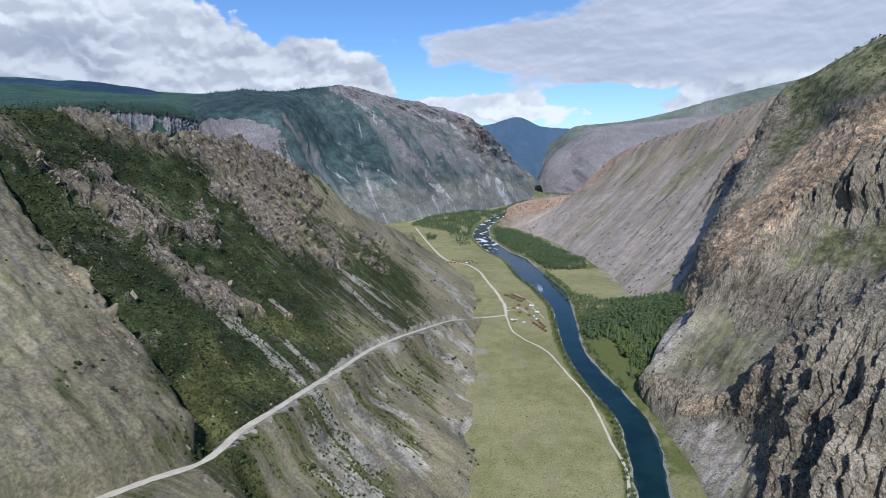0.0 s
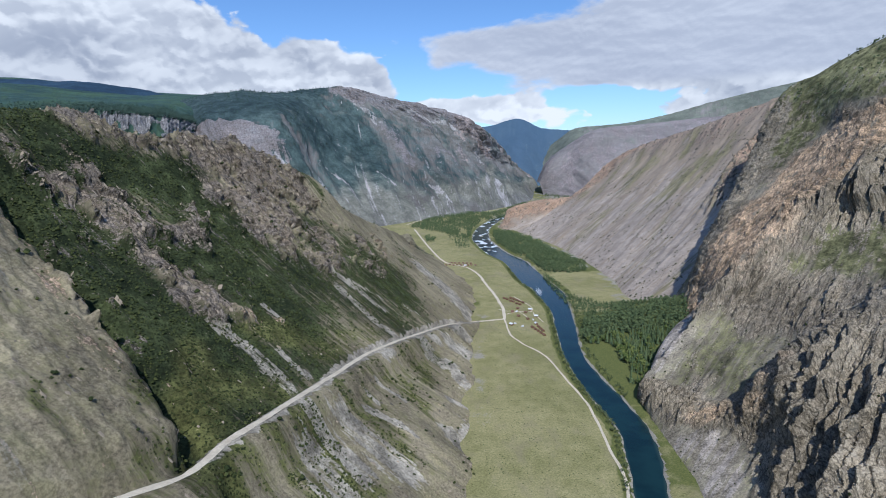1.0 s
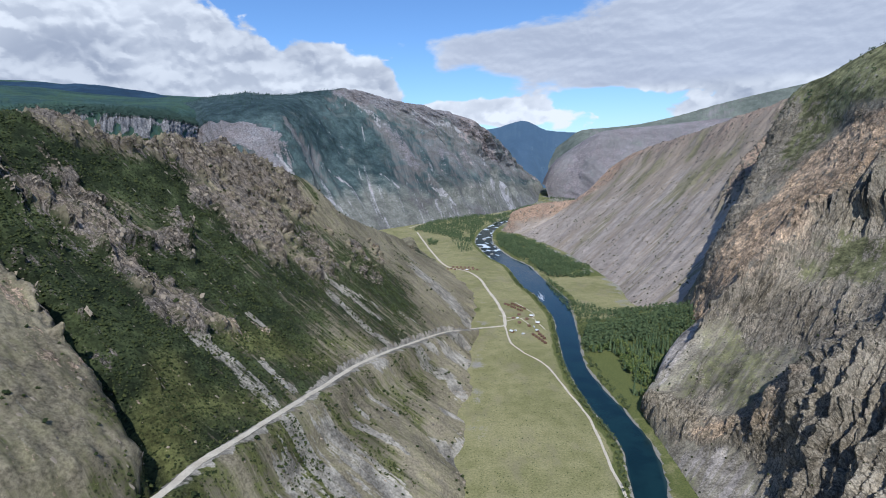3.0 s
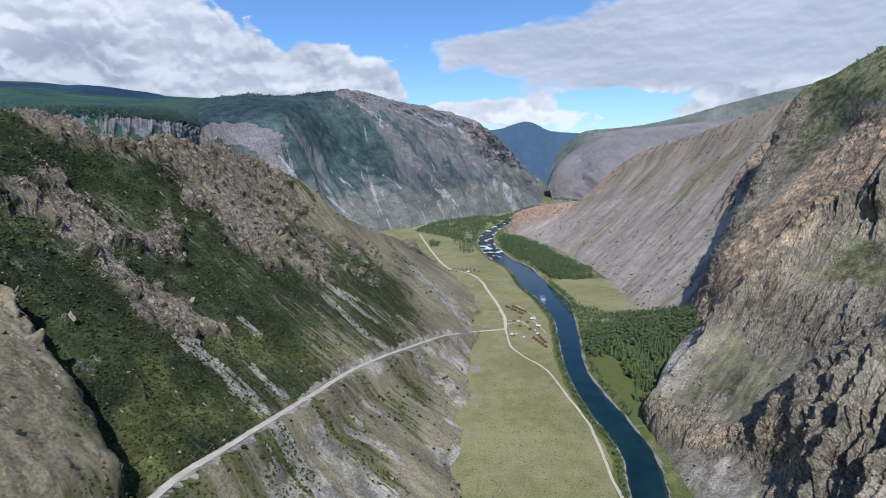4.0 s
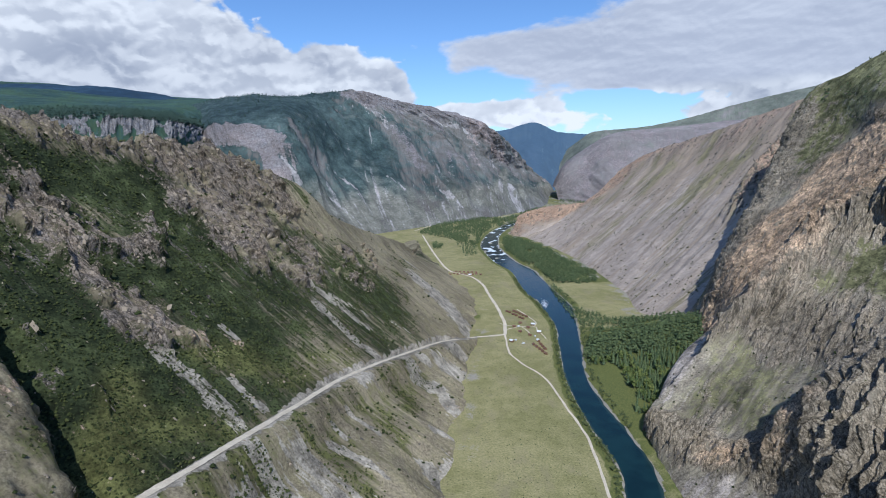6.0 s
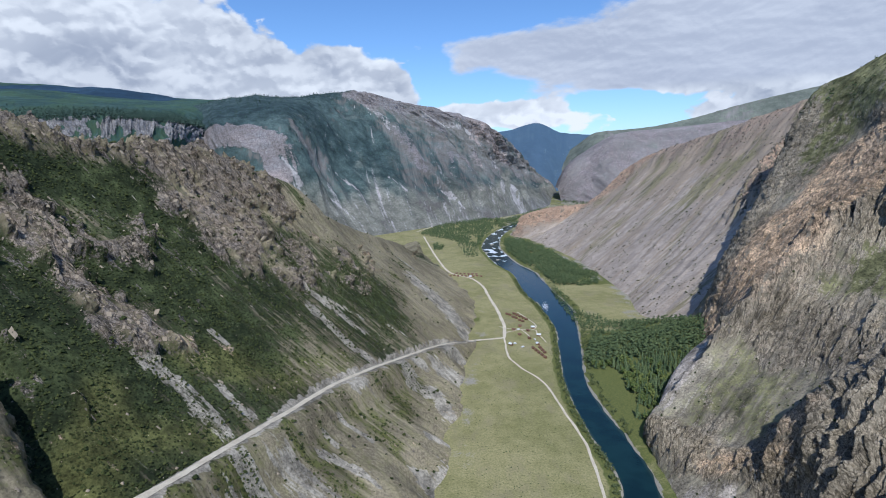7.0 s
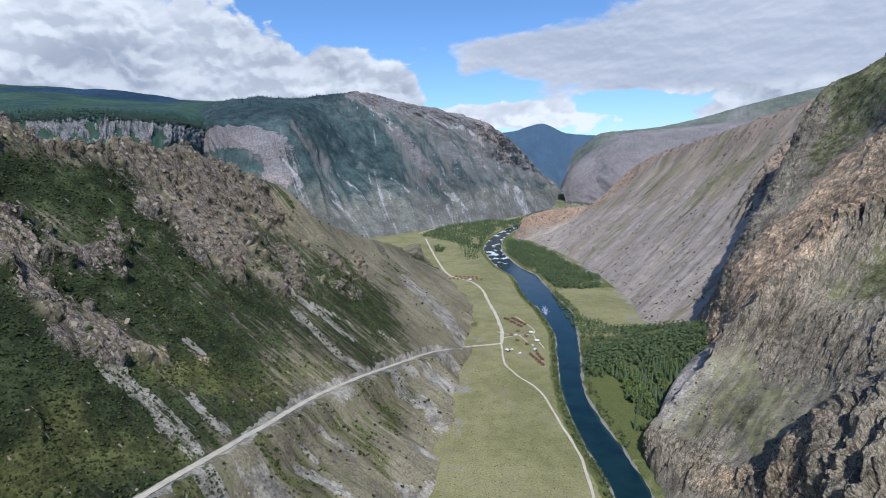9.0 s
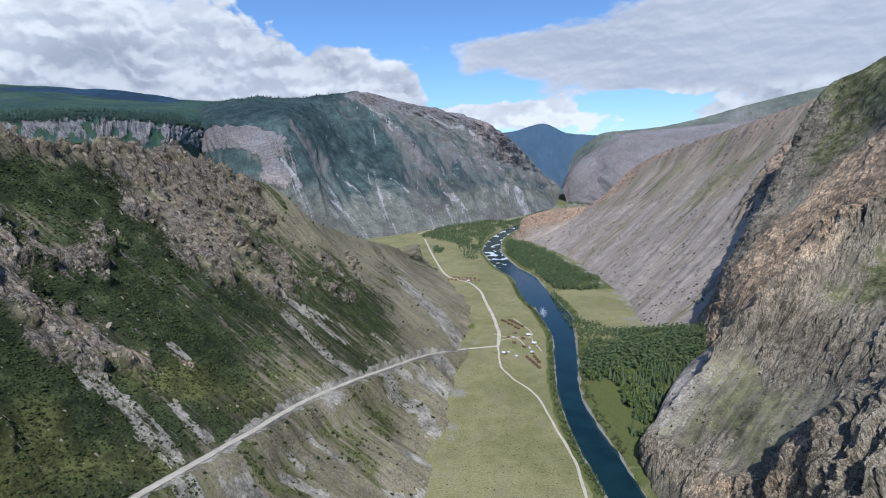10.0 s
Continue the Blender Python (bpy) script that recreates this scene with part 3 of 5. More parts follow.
# grass parched to olive and yellow
HILL_DRY = [
    ([(-156, 373, 137), (-145, 338, 125), (-132, 312, 110)], 18), ([(-126, 366, 112), (-109, 385, 105)], 20), ([(-138, 439, 132), (-113, 461, 115), (-91, 468, 97), (-71, 526, 87), (-61, 574, 85)], 20),
    ([(-118, 760, 200), (-100, 880, 150), (-67, 1014, 127), (-43, 1060, 98), (-13, 1057, 67)], 55), ([(-60, 1200, 80), (-20, 1180, 50), (40, 1120, 15)], 110), ([(-60, 830, 130), (-10, 860, 80), (35, 860, 40)], 55),
]
# stone chutes and patches: line, half width, how solid
HILL_SCREES = [
    ([(-155, 411, 143), (-136, 409, 128), (-120, 403, 115), (-102, 397, 99)], 6.5, 0.55), ([(-117, 431, 114), (-107, 423, 106), (-95, 424, 95)], 2.6, 1.1),
    ([(-115, 629, 145), (-94, 632, 126), (-72, 634, 106), (-50, 637, 86)], 4.0, 0.75), ([(-97, 609, 123), (-72, 601, 98), (-54, 596, 82), (-39, 600, 70)], 5.0, 1.0),
    ([(-141, 479, 140), (-129, 477, 129)], 2.5, 0.9), ([(-11, 627, 51), (2, 613, 38)], 8, 1.2), ([(4, 648, 42), (11, 655, 37)], 6, 1.1),
    ([(32, 737, 30), (53, 747, 11)], 11, 0.95), ([(17, 612, 28), (27, 622, 21), (39, 597, 8)], 7.5, 1.2), ([(30, 680, 26), (52, 690, 8)], 12, 0.9),
    ([(19, 475, 12), (32, 471, 5), (39, 495, 4)], 8.5, 1.2), ([(-51, 433, 61), (-36, 435, 51), (-20, 436, 42), (-12, 431, 36)], 3.4, 1.1),
    ([(-46, 480, 63), (-23, 480, 45)], 2.2, 0.95), ([(-51, 451, 65), (-44, 448, 59)], 2.4, 0.9),
]
MORE_SCREES = [
    ([(-43, 527, 65), (-37, 548, 61)], 5, 0.9), ([(-76, 338, 71), (-49, 324, 51), (-20, 310, 30)], 12, 0.6), ([(-60, 400, 66), (-20, 385, 32)], 12, 0.6),
    ([(-43, 1008, 98), (-16, 1033, 72)], 5, 1.0), ([(-5, 915, 78), (30, 905, 43), (63, 858, 12)], 22, 0.75), ([(-80, 370, 78), (-45, 355, 50)], 9, 0.6),
    ([(-90, 640, 122), (-60, 660, 95), (-35, 670, 72)], 3, 0.7), ([(-30, 690, 75), (-10, 700, 55)], 3, 0.7), ([(20, 540, 16), (36, 545, 6)], 5, 0.8),
]


def build_hill():
    grid, uu, vv = hill_sheet(860, 370)
    base = grid.copy()
    x, y = grid[..., 0], grid[..., 1]
    nrm = normals(grid)
    top = np.array(HILL_CREST, float)
    v_top = chord(np.array([top + (-330, 60, -190), top + (-70, 25, -22), top]))[-1]
    down = (vv - v_top) / (vv.max() - v_top)
    road_d, road_side, along = polyline_distance(x, y, HILL_ROAD)
    jag = 4.5 * fbm(x / 11, y / 11, 5)
    gul_d, gul_side, _ = polyline_distance(x + jag, y + jag, GULLY)
    clear = sstep(road_d, 7, 22)
    near_side = (gul_side < 0) & (y < 430)
    lean = uu + 0.2 * vv
    blotch = fbm(uu / 38, vv / 60, 5)
    rock = 0.10 + 0.5 * blotch + 0.4 * fbm(lean / 14, vv / 34, 4)
    for line, width in HILL_RIBS + MORE_RIBS:
        rock = rock + 0.46 * strand(base, line, width * 1.35)
    rock = rock * sstep(down, -0.15, 0.0) * (1 - 0.55 * sstep(uu, 1750, 2000)) - 0.6 * sstep(down, 0.52, 0.75)
    rock = rock - 0.5 * strand(base, HILL_DRY[3][0], 60)
    rock = np.clip(np.where(near_side, 0.25 * rock + 0.35 * strand(base, [(-250, 360, 232), (-205, 330, 185), (-170, 300, 152)], 20), rock), 0, 1)
    apron = sstep(x, -35, 15) * sstep(y, 660, 800)
    rock = rock * (1 - 0.8 * apron)
    hard = sstep(rock + 0.25 * blotch, 0.35, 0.75)
    crag = ridged(lean / 30, vv / 60, 5) + 0.3
    slab = saw(lean / 15 + 0.9 * fbm(uu / 60, vv / 60, 3)) + 0.5 * saw(lean / 5.5 + 1.0 * fbm(uu / 22, vv / 30, 3)) + 0.35 * saw(vv / 9 + fbm(uu / 25, vv / 25, 3))
    ledge = ridged(uu / 11, vv / 8, 3)
    outcrop = sstep(fbm(uu / 13, vv / 16, 4) + 0.35 * rock, 0.22, 0.5) * sstep(rock, 0.2, 0.5)
    hard = np.maximum(hard * 0.8, outcrop)
    move = hard * (3.2 * crag + 4.6 * slab + 7.5 * saw(lean / 42 + 0.8 * fbm(uu / 70, vv / 70, 3)) + 0.8 * ledge) + 1.6 * outcrop + 2.2 * fbm(lean / 34, vv / 150, 5) + 0.55 * fbm(uu / 6, vv / 7, 4) + 5 * fbm(uu / 160, vv / 200, 3) * sstep(down, 0.02, 0.2)
    move = move + np.where(near_side, 1.6 * ridged(lean / 24, vv / 70, 5) + 1.6 * fbm(uu / 7, vv / 7, 4), 0)
    move = move * (0.12 + 0.88 * clear) * (1 - 0.6 * sstep(down, 0.85, 1.0))
    move = move + (4.0 * fbm(uu / 24, vv / 60, 4) + 8 * fbm(uu / 70, vv / 200, 2)) * sstep(down, 0.78, 0.95)
    cut = np.exp(-(gul_d / 10) ** 2) * sstep(y, 240, 275)
    move = move - (12 + 6 * fbm(uu / 18, vv / 18, 3)) * cut + np.where(near_side, 7.0 * np.exp(-(gul_d / 80) ** 2) * sstep(gul_d, 1, 17) * clear, 0)
    grid = grid + nrm * move[..., None]
    # road bench: level across, a steep bank above
    line = np.array(HILL_ROAD, float)
    road_d, road_side, along = polyline_distance(grid[..., 0], grid[..., 1], HILL_ROAD)
    level = np.interp(along, np.arange(len(line)), line[:, 2])
    bench = 1 - sstep(road_d, 4.4, np.where(road_side > 0, 6.2, 26.0))
    grid[..., 2] += (level - grid[..., 2]) * bench
    above = road_side > 0
    green = 0.48 + 0.4 * fbm(lean / 60, vv / 170, 5) + 0.2 * np.exp(-((down - 0.45) / 0.25) ** 2) - 0.30 * sstep(uu, 1700, 1950) - 0.22 * hard
    for line, width in HILL_SHRUBS:
        green = green + 0.55 * strand(base, line, width)
    below = sstep(-road_side * road_d, 0, 10) * sstep(y, 240, 290)
    green = green - 0.12 * below + 0.5 * below * fbm(lean / 30, vv / 110, 4)
    green = green - 0.5 * below * sstep(down, 0.84, 0.97)
    for line, width in HILL_DRY[3:]:
        green = green - 0.42 * strand(base, line, width) * (1 + 0.8 * blotch)
    green = green - 0.35 * apron
    green = green + 0.25 * sstep(x, -30, 20) * sstep(y, 980, 1080)
    green = np.where(near_side, 0.24 + 0.7 * fbm(uu / 30, vv / 40, 5) + 0.25 * sstep(down, 0.45, 0.7), green)
    edge = fbm(uu / 7, vv / 10, 4)
    verge = np.where(road_side > 0, 1.2 * (1 - sstep(road_d + 4 * edge, 5.0, 7.5)), 1.0 * (1 - sstep(road_d + 8 * fbm(uu / 11, vv / 30, 3), 3.5, 8.5)))
    scree = 0.08 + 0.32 * fbm(lean / 22, vv / 110, 5) + 0.12 * below + 0.3 * below * fbm(lean / 7, vv / 40, 4)
    for line, width, solid in HILL_SCREES + MORE_SCREES:
        near = strand(base + 0.22 * width * np.stack([edge, blotch, edge], -1) * 3, line, width * 1.5)
        scree = np.maximum(scree, 1.25 * solid * sstep(near + 0.85 * fbm(lean / 3.5, vv / 34, 4), 0.36, 0.66))
    scree = np.maximum(scree, verge)
    scree = np.where(near_side, 0.34 + 0.5 * blotch - 0.25 * sstep(down, 0.25, 0.5), scree)
    green = green + 0.5 * np.exp(-((gul_d - 4) / 9) ** 2) * sstep(y, 250, 280) * (y < 420)
    scree = scree - 0.3 * np.exp(-((gul_d - 4) / 12) ** 2) * (y < 420)
    rust = 0.06 + 0.5 * fbm(uu / 90, vv / 90, 3) + 0.85 * below
    for line, width in HILL_DRY:
        rust = rust + 0.8 * strand(base, line, width)
    rust = np.clip(np.where(near_side, 0.7, rust), 0, 1)
    ob = sheet("hillside", grid, uu, vv, HILL_MAT, [np.clip(np.where(road_d < 8, 0, rock), 0, 0.66), np.clip(green, 0, 1), np.clip(scree, 0, 1.4), rust], hard)
    tagged(ob, "steep green and rocky hillside with crags, gullies and scree streaks", "hillside", kind="structure")
    return grid, np.clip(green, 0, 1) * (road_d > 9) * (1 - hard), near_side, down, np.maximum(hard, 0.5 * sstep(rock, 0.3, 0.6)) * (road_d > 7)


def ribbon(name, line, width, step, height, material, wander=0.6, seed=0.0):
    """A road of the given width along a line, its heights from height(x, y, z of the line)."""
    line = np.array(line, float)
    k = chord(line[:, None, :2])
    at = np.arange(0, k[-1], step)
    mid = spline(line, k, at)
    way = np.gradient(mid[:, :2], axis=0)
    way /= np.linalg.norm(way, axis=1, keepdims=True)
    side = np.stack([way[:, 1], -way[:, 0]], 1)
    s = np.linspace(-0.5, 0.5, 7)
    w = width * (1 + 0.25 * perlin(at / 18 + seed, at * 0 + seed) + 0.16 * perlin(at / 4 + seed, at * 0 + 7.7))
    sway = wander * perlin(at / 30 + 3.3 + seed, at * 0 + 2.2)
    x = mid[:, None, 0] + side[:, None, 0] * (s[None] * w[:, None] + sway[:, None])
    y = mid[:, None, 1] + side[:, None, 1] * (s[None] * w[:, None] + sway[:, None])
    z = height(x, y, np.repeat(mid[:, 2:3], 7, 1)) + 0.12 * (1 - (2 * s[None]) ** 4) - 0.1 * np.exp(-((np.abs(s[None]) - 0.22) / 0.07) ** 2)
    return sheet(name, np.stack([x, y, z], -1), np.repeat(at[:, None], 7, 1), 0 * x + s[None], material)


FLOOR_ROAD = [(122, 850, 3), (128, 910, 3), (126, 987, 3), (119, 1080, 3), (113, 1171, 3), (95, 1254, 3), (45, 1333, 3), (8, 1552, 3), (-42, 1954, 3)]
FLOOR_PATH = [(122, 850, 3), (119, 776, 3), (129, 737, 3), (154, 675, 3), (160, 608, 3), (166, 542, 3), (163, 492, 3), (159, 450, 3), (158, 418, 3), (146, 371, 3), (128, 300, 3), (110, 200, 3)]


FAR_TRACK = [(-77, 2087, 3), (-20, 2210, 3), (40, 2300, 3), (110, 2380, 3), (185, 2440, 3)]


def build_roads():
    ob = ribbon("mountain_road", HILL_ROAD, 5.2, 1.6, lambda x, y, z: z + 0.3 + (ground_height(x, y) - z - 0.05) * sstep(x, 74, 96), ROAD_MAT, 0.7)
    tagged(ob, "pale dirt road cut across the hillside", "road", kind="structure")
    ob = ribbon("valley_road", FLOOR_ROAD, 5.2, 4.0, lambda x, y, z: ground_height(x, y) + 0.2, ROAD_MAT, 0.8, 5.0)
    tagged(ob, "pale dirt road over the meadow", "road", kind="structure")
    ob = ribbon("far_track", FAR_TRACK, 6.0, 8.0, lambda x, y, z: ground_height(x, y) + 0.4, ROAD_MAT, 1.5, 3.0)
    tagged(ob, "pale track along the foot of the massif", "road", kind="structure")
    ob = ribbon("riverside_track", FLOOR_PATH, 2.6, 3.0, lambda x, y, z: ground_height(x, y) + 0.2, ROAD_MAT, 0.8, 9.0)
    tagged(ob, "narrow pale dirt track beside the river", "road", kind="structure")


# the spur: columns from the ravine round its nose to behind the camera, rows from the top down
RIB = [(730, 1065, 352), (684, 1040, 372), (595, 975, 268), (506, 892, 184), (414, 792, 116), (362, 735, 68), (338, 705, 40)]
SPUR = [
    [(880, 1100, 410), (880, 1060, 415), (930, 1010, 450), (960, 960, 470), (950, 830, 480), (970, 740, 490), (1000, 600, 490), (1000, 300, 490), (1000, -200, 490)],
    [(684, 1040, 366), (695, 985, 384), (745, 940, 424), (785, 890, 450), (780, 800, 452), (800, 735, 455), (830, 644, 455), (830, 300, 450), (830, -200, 450)],
    [(595, 975, 268), (631, 893, 290), (600, 760, 285), (580, 680, 245), (549, 565, 203), (521, 502, 183), (540, 440, 165), (560, 250, 160), (580, -200, 160)],
    [(506, 892, 184), (515, 808, 200), (484, 685, 189), (463, 608, 151), (396, 491, 116), (356, 423, 131), (349, 355, 112), (380, 220, 100), (380, -200, 100)],
    [(414, 792, 116), (417, 737, 135), (392, 645, 127), (355, 587, 81), (311, 478, 64), (298, 421, 90), (286, 347, 74), (290, 200, 60), (290, -200, 60)],
    [(372, 723, 61), (347, 674, 66), (305, 621, 55), (265, 573, 30), (259, 481, 26), (262, 424, 30), (245, 350, 29), (220, 200, 25), (200, -200, 25)],
    [(361, 711, 46), (302, 655, 38), (256, 601, 16), (230, 552, -4), (215, 483, -4), (211, 433, -4), (196, 341, -4), (170, 200, -4), (150, -200, -4)],
]


def build_spur():
    first = np.array([r[0] for r in SPUR], float)
    rows = []
    for k, r in enumerate(SPUR):
        drop = np.array([-14, 34, -min(105, 0.42 * r[0][2] + 8)]) if k else np.array([-20, 120, -80])
        rows.append([tuple(first[k] + drop * 1.5), tuple(first[k] + drop), *r])
    rows.append([(x + 1, y + 1, z - 18) for x, y, z in rows[-1]])
    grid, uu, vv = loft(rows, 760, 450, [0.8, 1.3, 1.6, 1.5, 1.6, 1.8, 2.0, 2.0, 1.6, 0.3, 0.1], [0.3, 0.8, 1, 1.1, 1.3, 1.3, 1.2, 0.8])
    base = grid.copy()
    nrm = normals(grid)
    x, y, z = base[..., 0], base[..., 1], base[..., 2]
    down = vv / vv.max()
    warp = fbm(x / 80, (y + z) / 80, 3)
    strata = (-0.66 * x + 0.75 * y + 0.15 * z)
    slabs = saw(strata / 15 + 0.7 * warp)
    thin = saw(strata / 5.5 + 0.9 * fbm(x / 30, (y + z) / 30, 3))
    steps = saw(z / 15 + 0.02 * strata + 0.8 * fbm(x / 30, y / 30, 3))
    ledges = saw(z / 6 + 0.03 * strata + 0.9 * fbm(x / 16, y / 16, 3))
    blotch = fbm(uu / 60, vv / 60, 5)
    # craggy places, by where they stand
    cliff = 1.1 * strand(base, [(230, 556, 18), (238, 505, 18), (250, 466, 22), (262, 437, 34), (275, 425, 52)], 17)
    crags = 1.2 * strand(base, [(300, 415, 100), (285, 370, 85), (262, 335, 50), (270, 300, 60), (320, 330, 100)], 44)
    upper = 1.1 * strand(base, [(484, 670, 189), (515, 650, 204), (560, 640, 225), (540, 590, 195)], 40)
    middle = 1.0 * strand(base, [(370, 590, 105), (385, 520, 112), (369, 445, 135)], 45)
    rib = 1.0 * strand(base, RIB, 30)
    rusty = 1.2 * strand(base, [(396, 720, 125), (430, 714, 155), (494, 750, 197), (545, 755, 243), (600, 740, 280), (650, 720, 300)], 42)
    rusty = rusty + 1.5 * strand(base, [(357, 711, 52), (375, 690, 97), (406, 705, 129), (442, 722, 160), (485, 745, 190), (531, 765, 221), (584, 800, 260)], 60)
    rusty = np.clip(rusty + 0.6 * strand(base, [(250, 470, 22), (275, 425, 60), (290, 435, 86)], 22) + 0.25 * blotch, 0, 1)
    second = strand(base, [(310, 610, 62), (362, 635, 111), (393, 632, 131), (438, 661, 160), (478, 661, 183)], 16)
    pale = np.clip(1.3 * strand(base, [(262, 575, 15), (285, 598, 40), (300, 635, 40), (335, 695, 42)], 26) + strand(base, [(227, 456, 5), (240, 430, 15), (223, 382, 8)], 20), 0, 1)
    rock = 0.26 + 0.4 * blotch + 0.8 * cliff + crags + upper + middle + rib + 0.35 * rusty + 0.6 * second - 0.9 * pale
    rock = np.clip(rock * sstep(down, 0.24, 0.4) + 0.5 * rusty + 0.25 * fbm(uu / 25, vv / 25, 4), 0, 1)
    hard = sstep(rock + 0.3 * blotch, 0.3, 0.8)
    heavy = np.clip(crags + upper, 0, 1)
    broad = saw(strata / 40 + 0.6 * fbm(x / 90, (y + z) / 90, 3))
    bits = sstep(fbm(strata / 14, vv / 40, 4), 0.0, 0.3)
    move = hard * (0.35 + 0.65 * bits) * (4.6 * slabs + 2.6 * thin + 1.6 * ledges) + heavy * (14 * broad + 9 * slabs + 3 * steps + 3 * thin)
    # slabs of the low cliff stand on end, the rib breaks into pillars
    upright = saw(y / 17 + 0.25 * z / 17 + 0.5 * fbm(y / 30, z / 30, 3)) + 0.5 * saw(y / 7.5 + 0.2 * z / 7 + 0.6 * fbm(y / 14, z / 14, 3))
    move = move + np.clip(cliff, 0, 1) * (4 + 9 * upright) + 5 * second
    along = 0.62 * x + 0.5 * y + 0.6 * z
    move = move + rib * (1 + 6 * saw(along / 40 + 1.2 * fbm(x / 50, z / 50, 3)) + 3 * saw(along / 15 + 1.4 * fbm(x / 20, z / 20, 3)))
    # ground beyond the second edge stands proud of the rusty face
    edge_d, edge_side, _ = polyline_distance(x, y, [(262, 575), (291, 593), (320, 610), (343, 625), (370, 633), (395, 653), (437, 671), (470, 690)])
    reach = -edge_side * edge_d + 7 * fbm(x / 16, (y + z) / 16, 4)
    proud = 16 * sstep(reach, -2, 3) * np.exp(-np.clip(reach, 0, None) / 60) * np.clip(1.5 * strand(base, [(272, 582, 30), (291, 593, 49), (343, 625, 99), (395, 653, 133), (450, 672, 176)], 60), 0, 1)
    brow = strand(base + 8 * np.stack([fbm(x / 18, z / 18, 4)] * 3, -1), [(522, 632, 200), (548, 655, 222), (580, 680, 248)], 30)
    move = move + (14 + 6 * slabs) * sstep(brow, 0.3, 0.5)
    move = move + 3.5 * fbm(strata / 60, vv / 160, 4) + 0.7 * fbm(strata / 7, vv / 14, 4) + 1.3 * fbm(x / 9, (y + z) / 9, 4)
    move = move * (1 - 0.4 * rusty) * (1 - 0.7 * pale) * (1 - 0.75 * sstep(down, 0.955, 1.0)) * (0.25 + 0.75 * sstep(down, 0.1, 0.28)) + proud
    grid = grid + nrm * move[..., None]
    green = 0.68 - 0.1 * sstep(down, 0.3, 0.5) + 0.62 * (1 - sstep(down, 0.36, 0.46)) + 0.4 * fbm(uu / 60, vv / 60, 5) - 0.42 * hard - 0.6 * rusty - 0.45 * pale
    green = green + 0.5 * strand(base, [(640, 930, 300), (594, 895, 258), (550, 840, 222)], 34) + 0.32 * strand(base, [(382, 610, 123), (441, 610, 148), (480, 560, 158)], 66)
    scree = 0.26 + 0.35 * fbm(strata / 30, vv / 110, 4) + 0.35 * pale
    ob = sheet("rocky_spur", grid, strata, vv, SPUR_MAT, [np.clip(rock, 0, 0.72), np.clip(green, 0, 1), np.clip(scree, 0, 1), rusty], hard)
    tagged(ob, "craggy brown rock spur with shadowed cliffs and a grassy top", "mountain spur", kind="structure")
    return grid, np.clip(green, 0, 1), np.clip(hard + 0.5 * rusty, 0, 1) * (1 - 0.7 * np.clip(heavy, 0, 1))


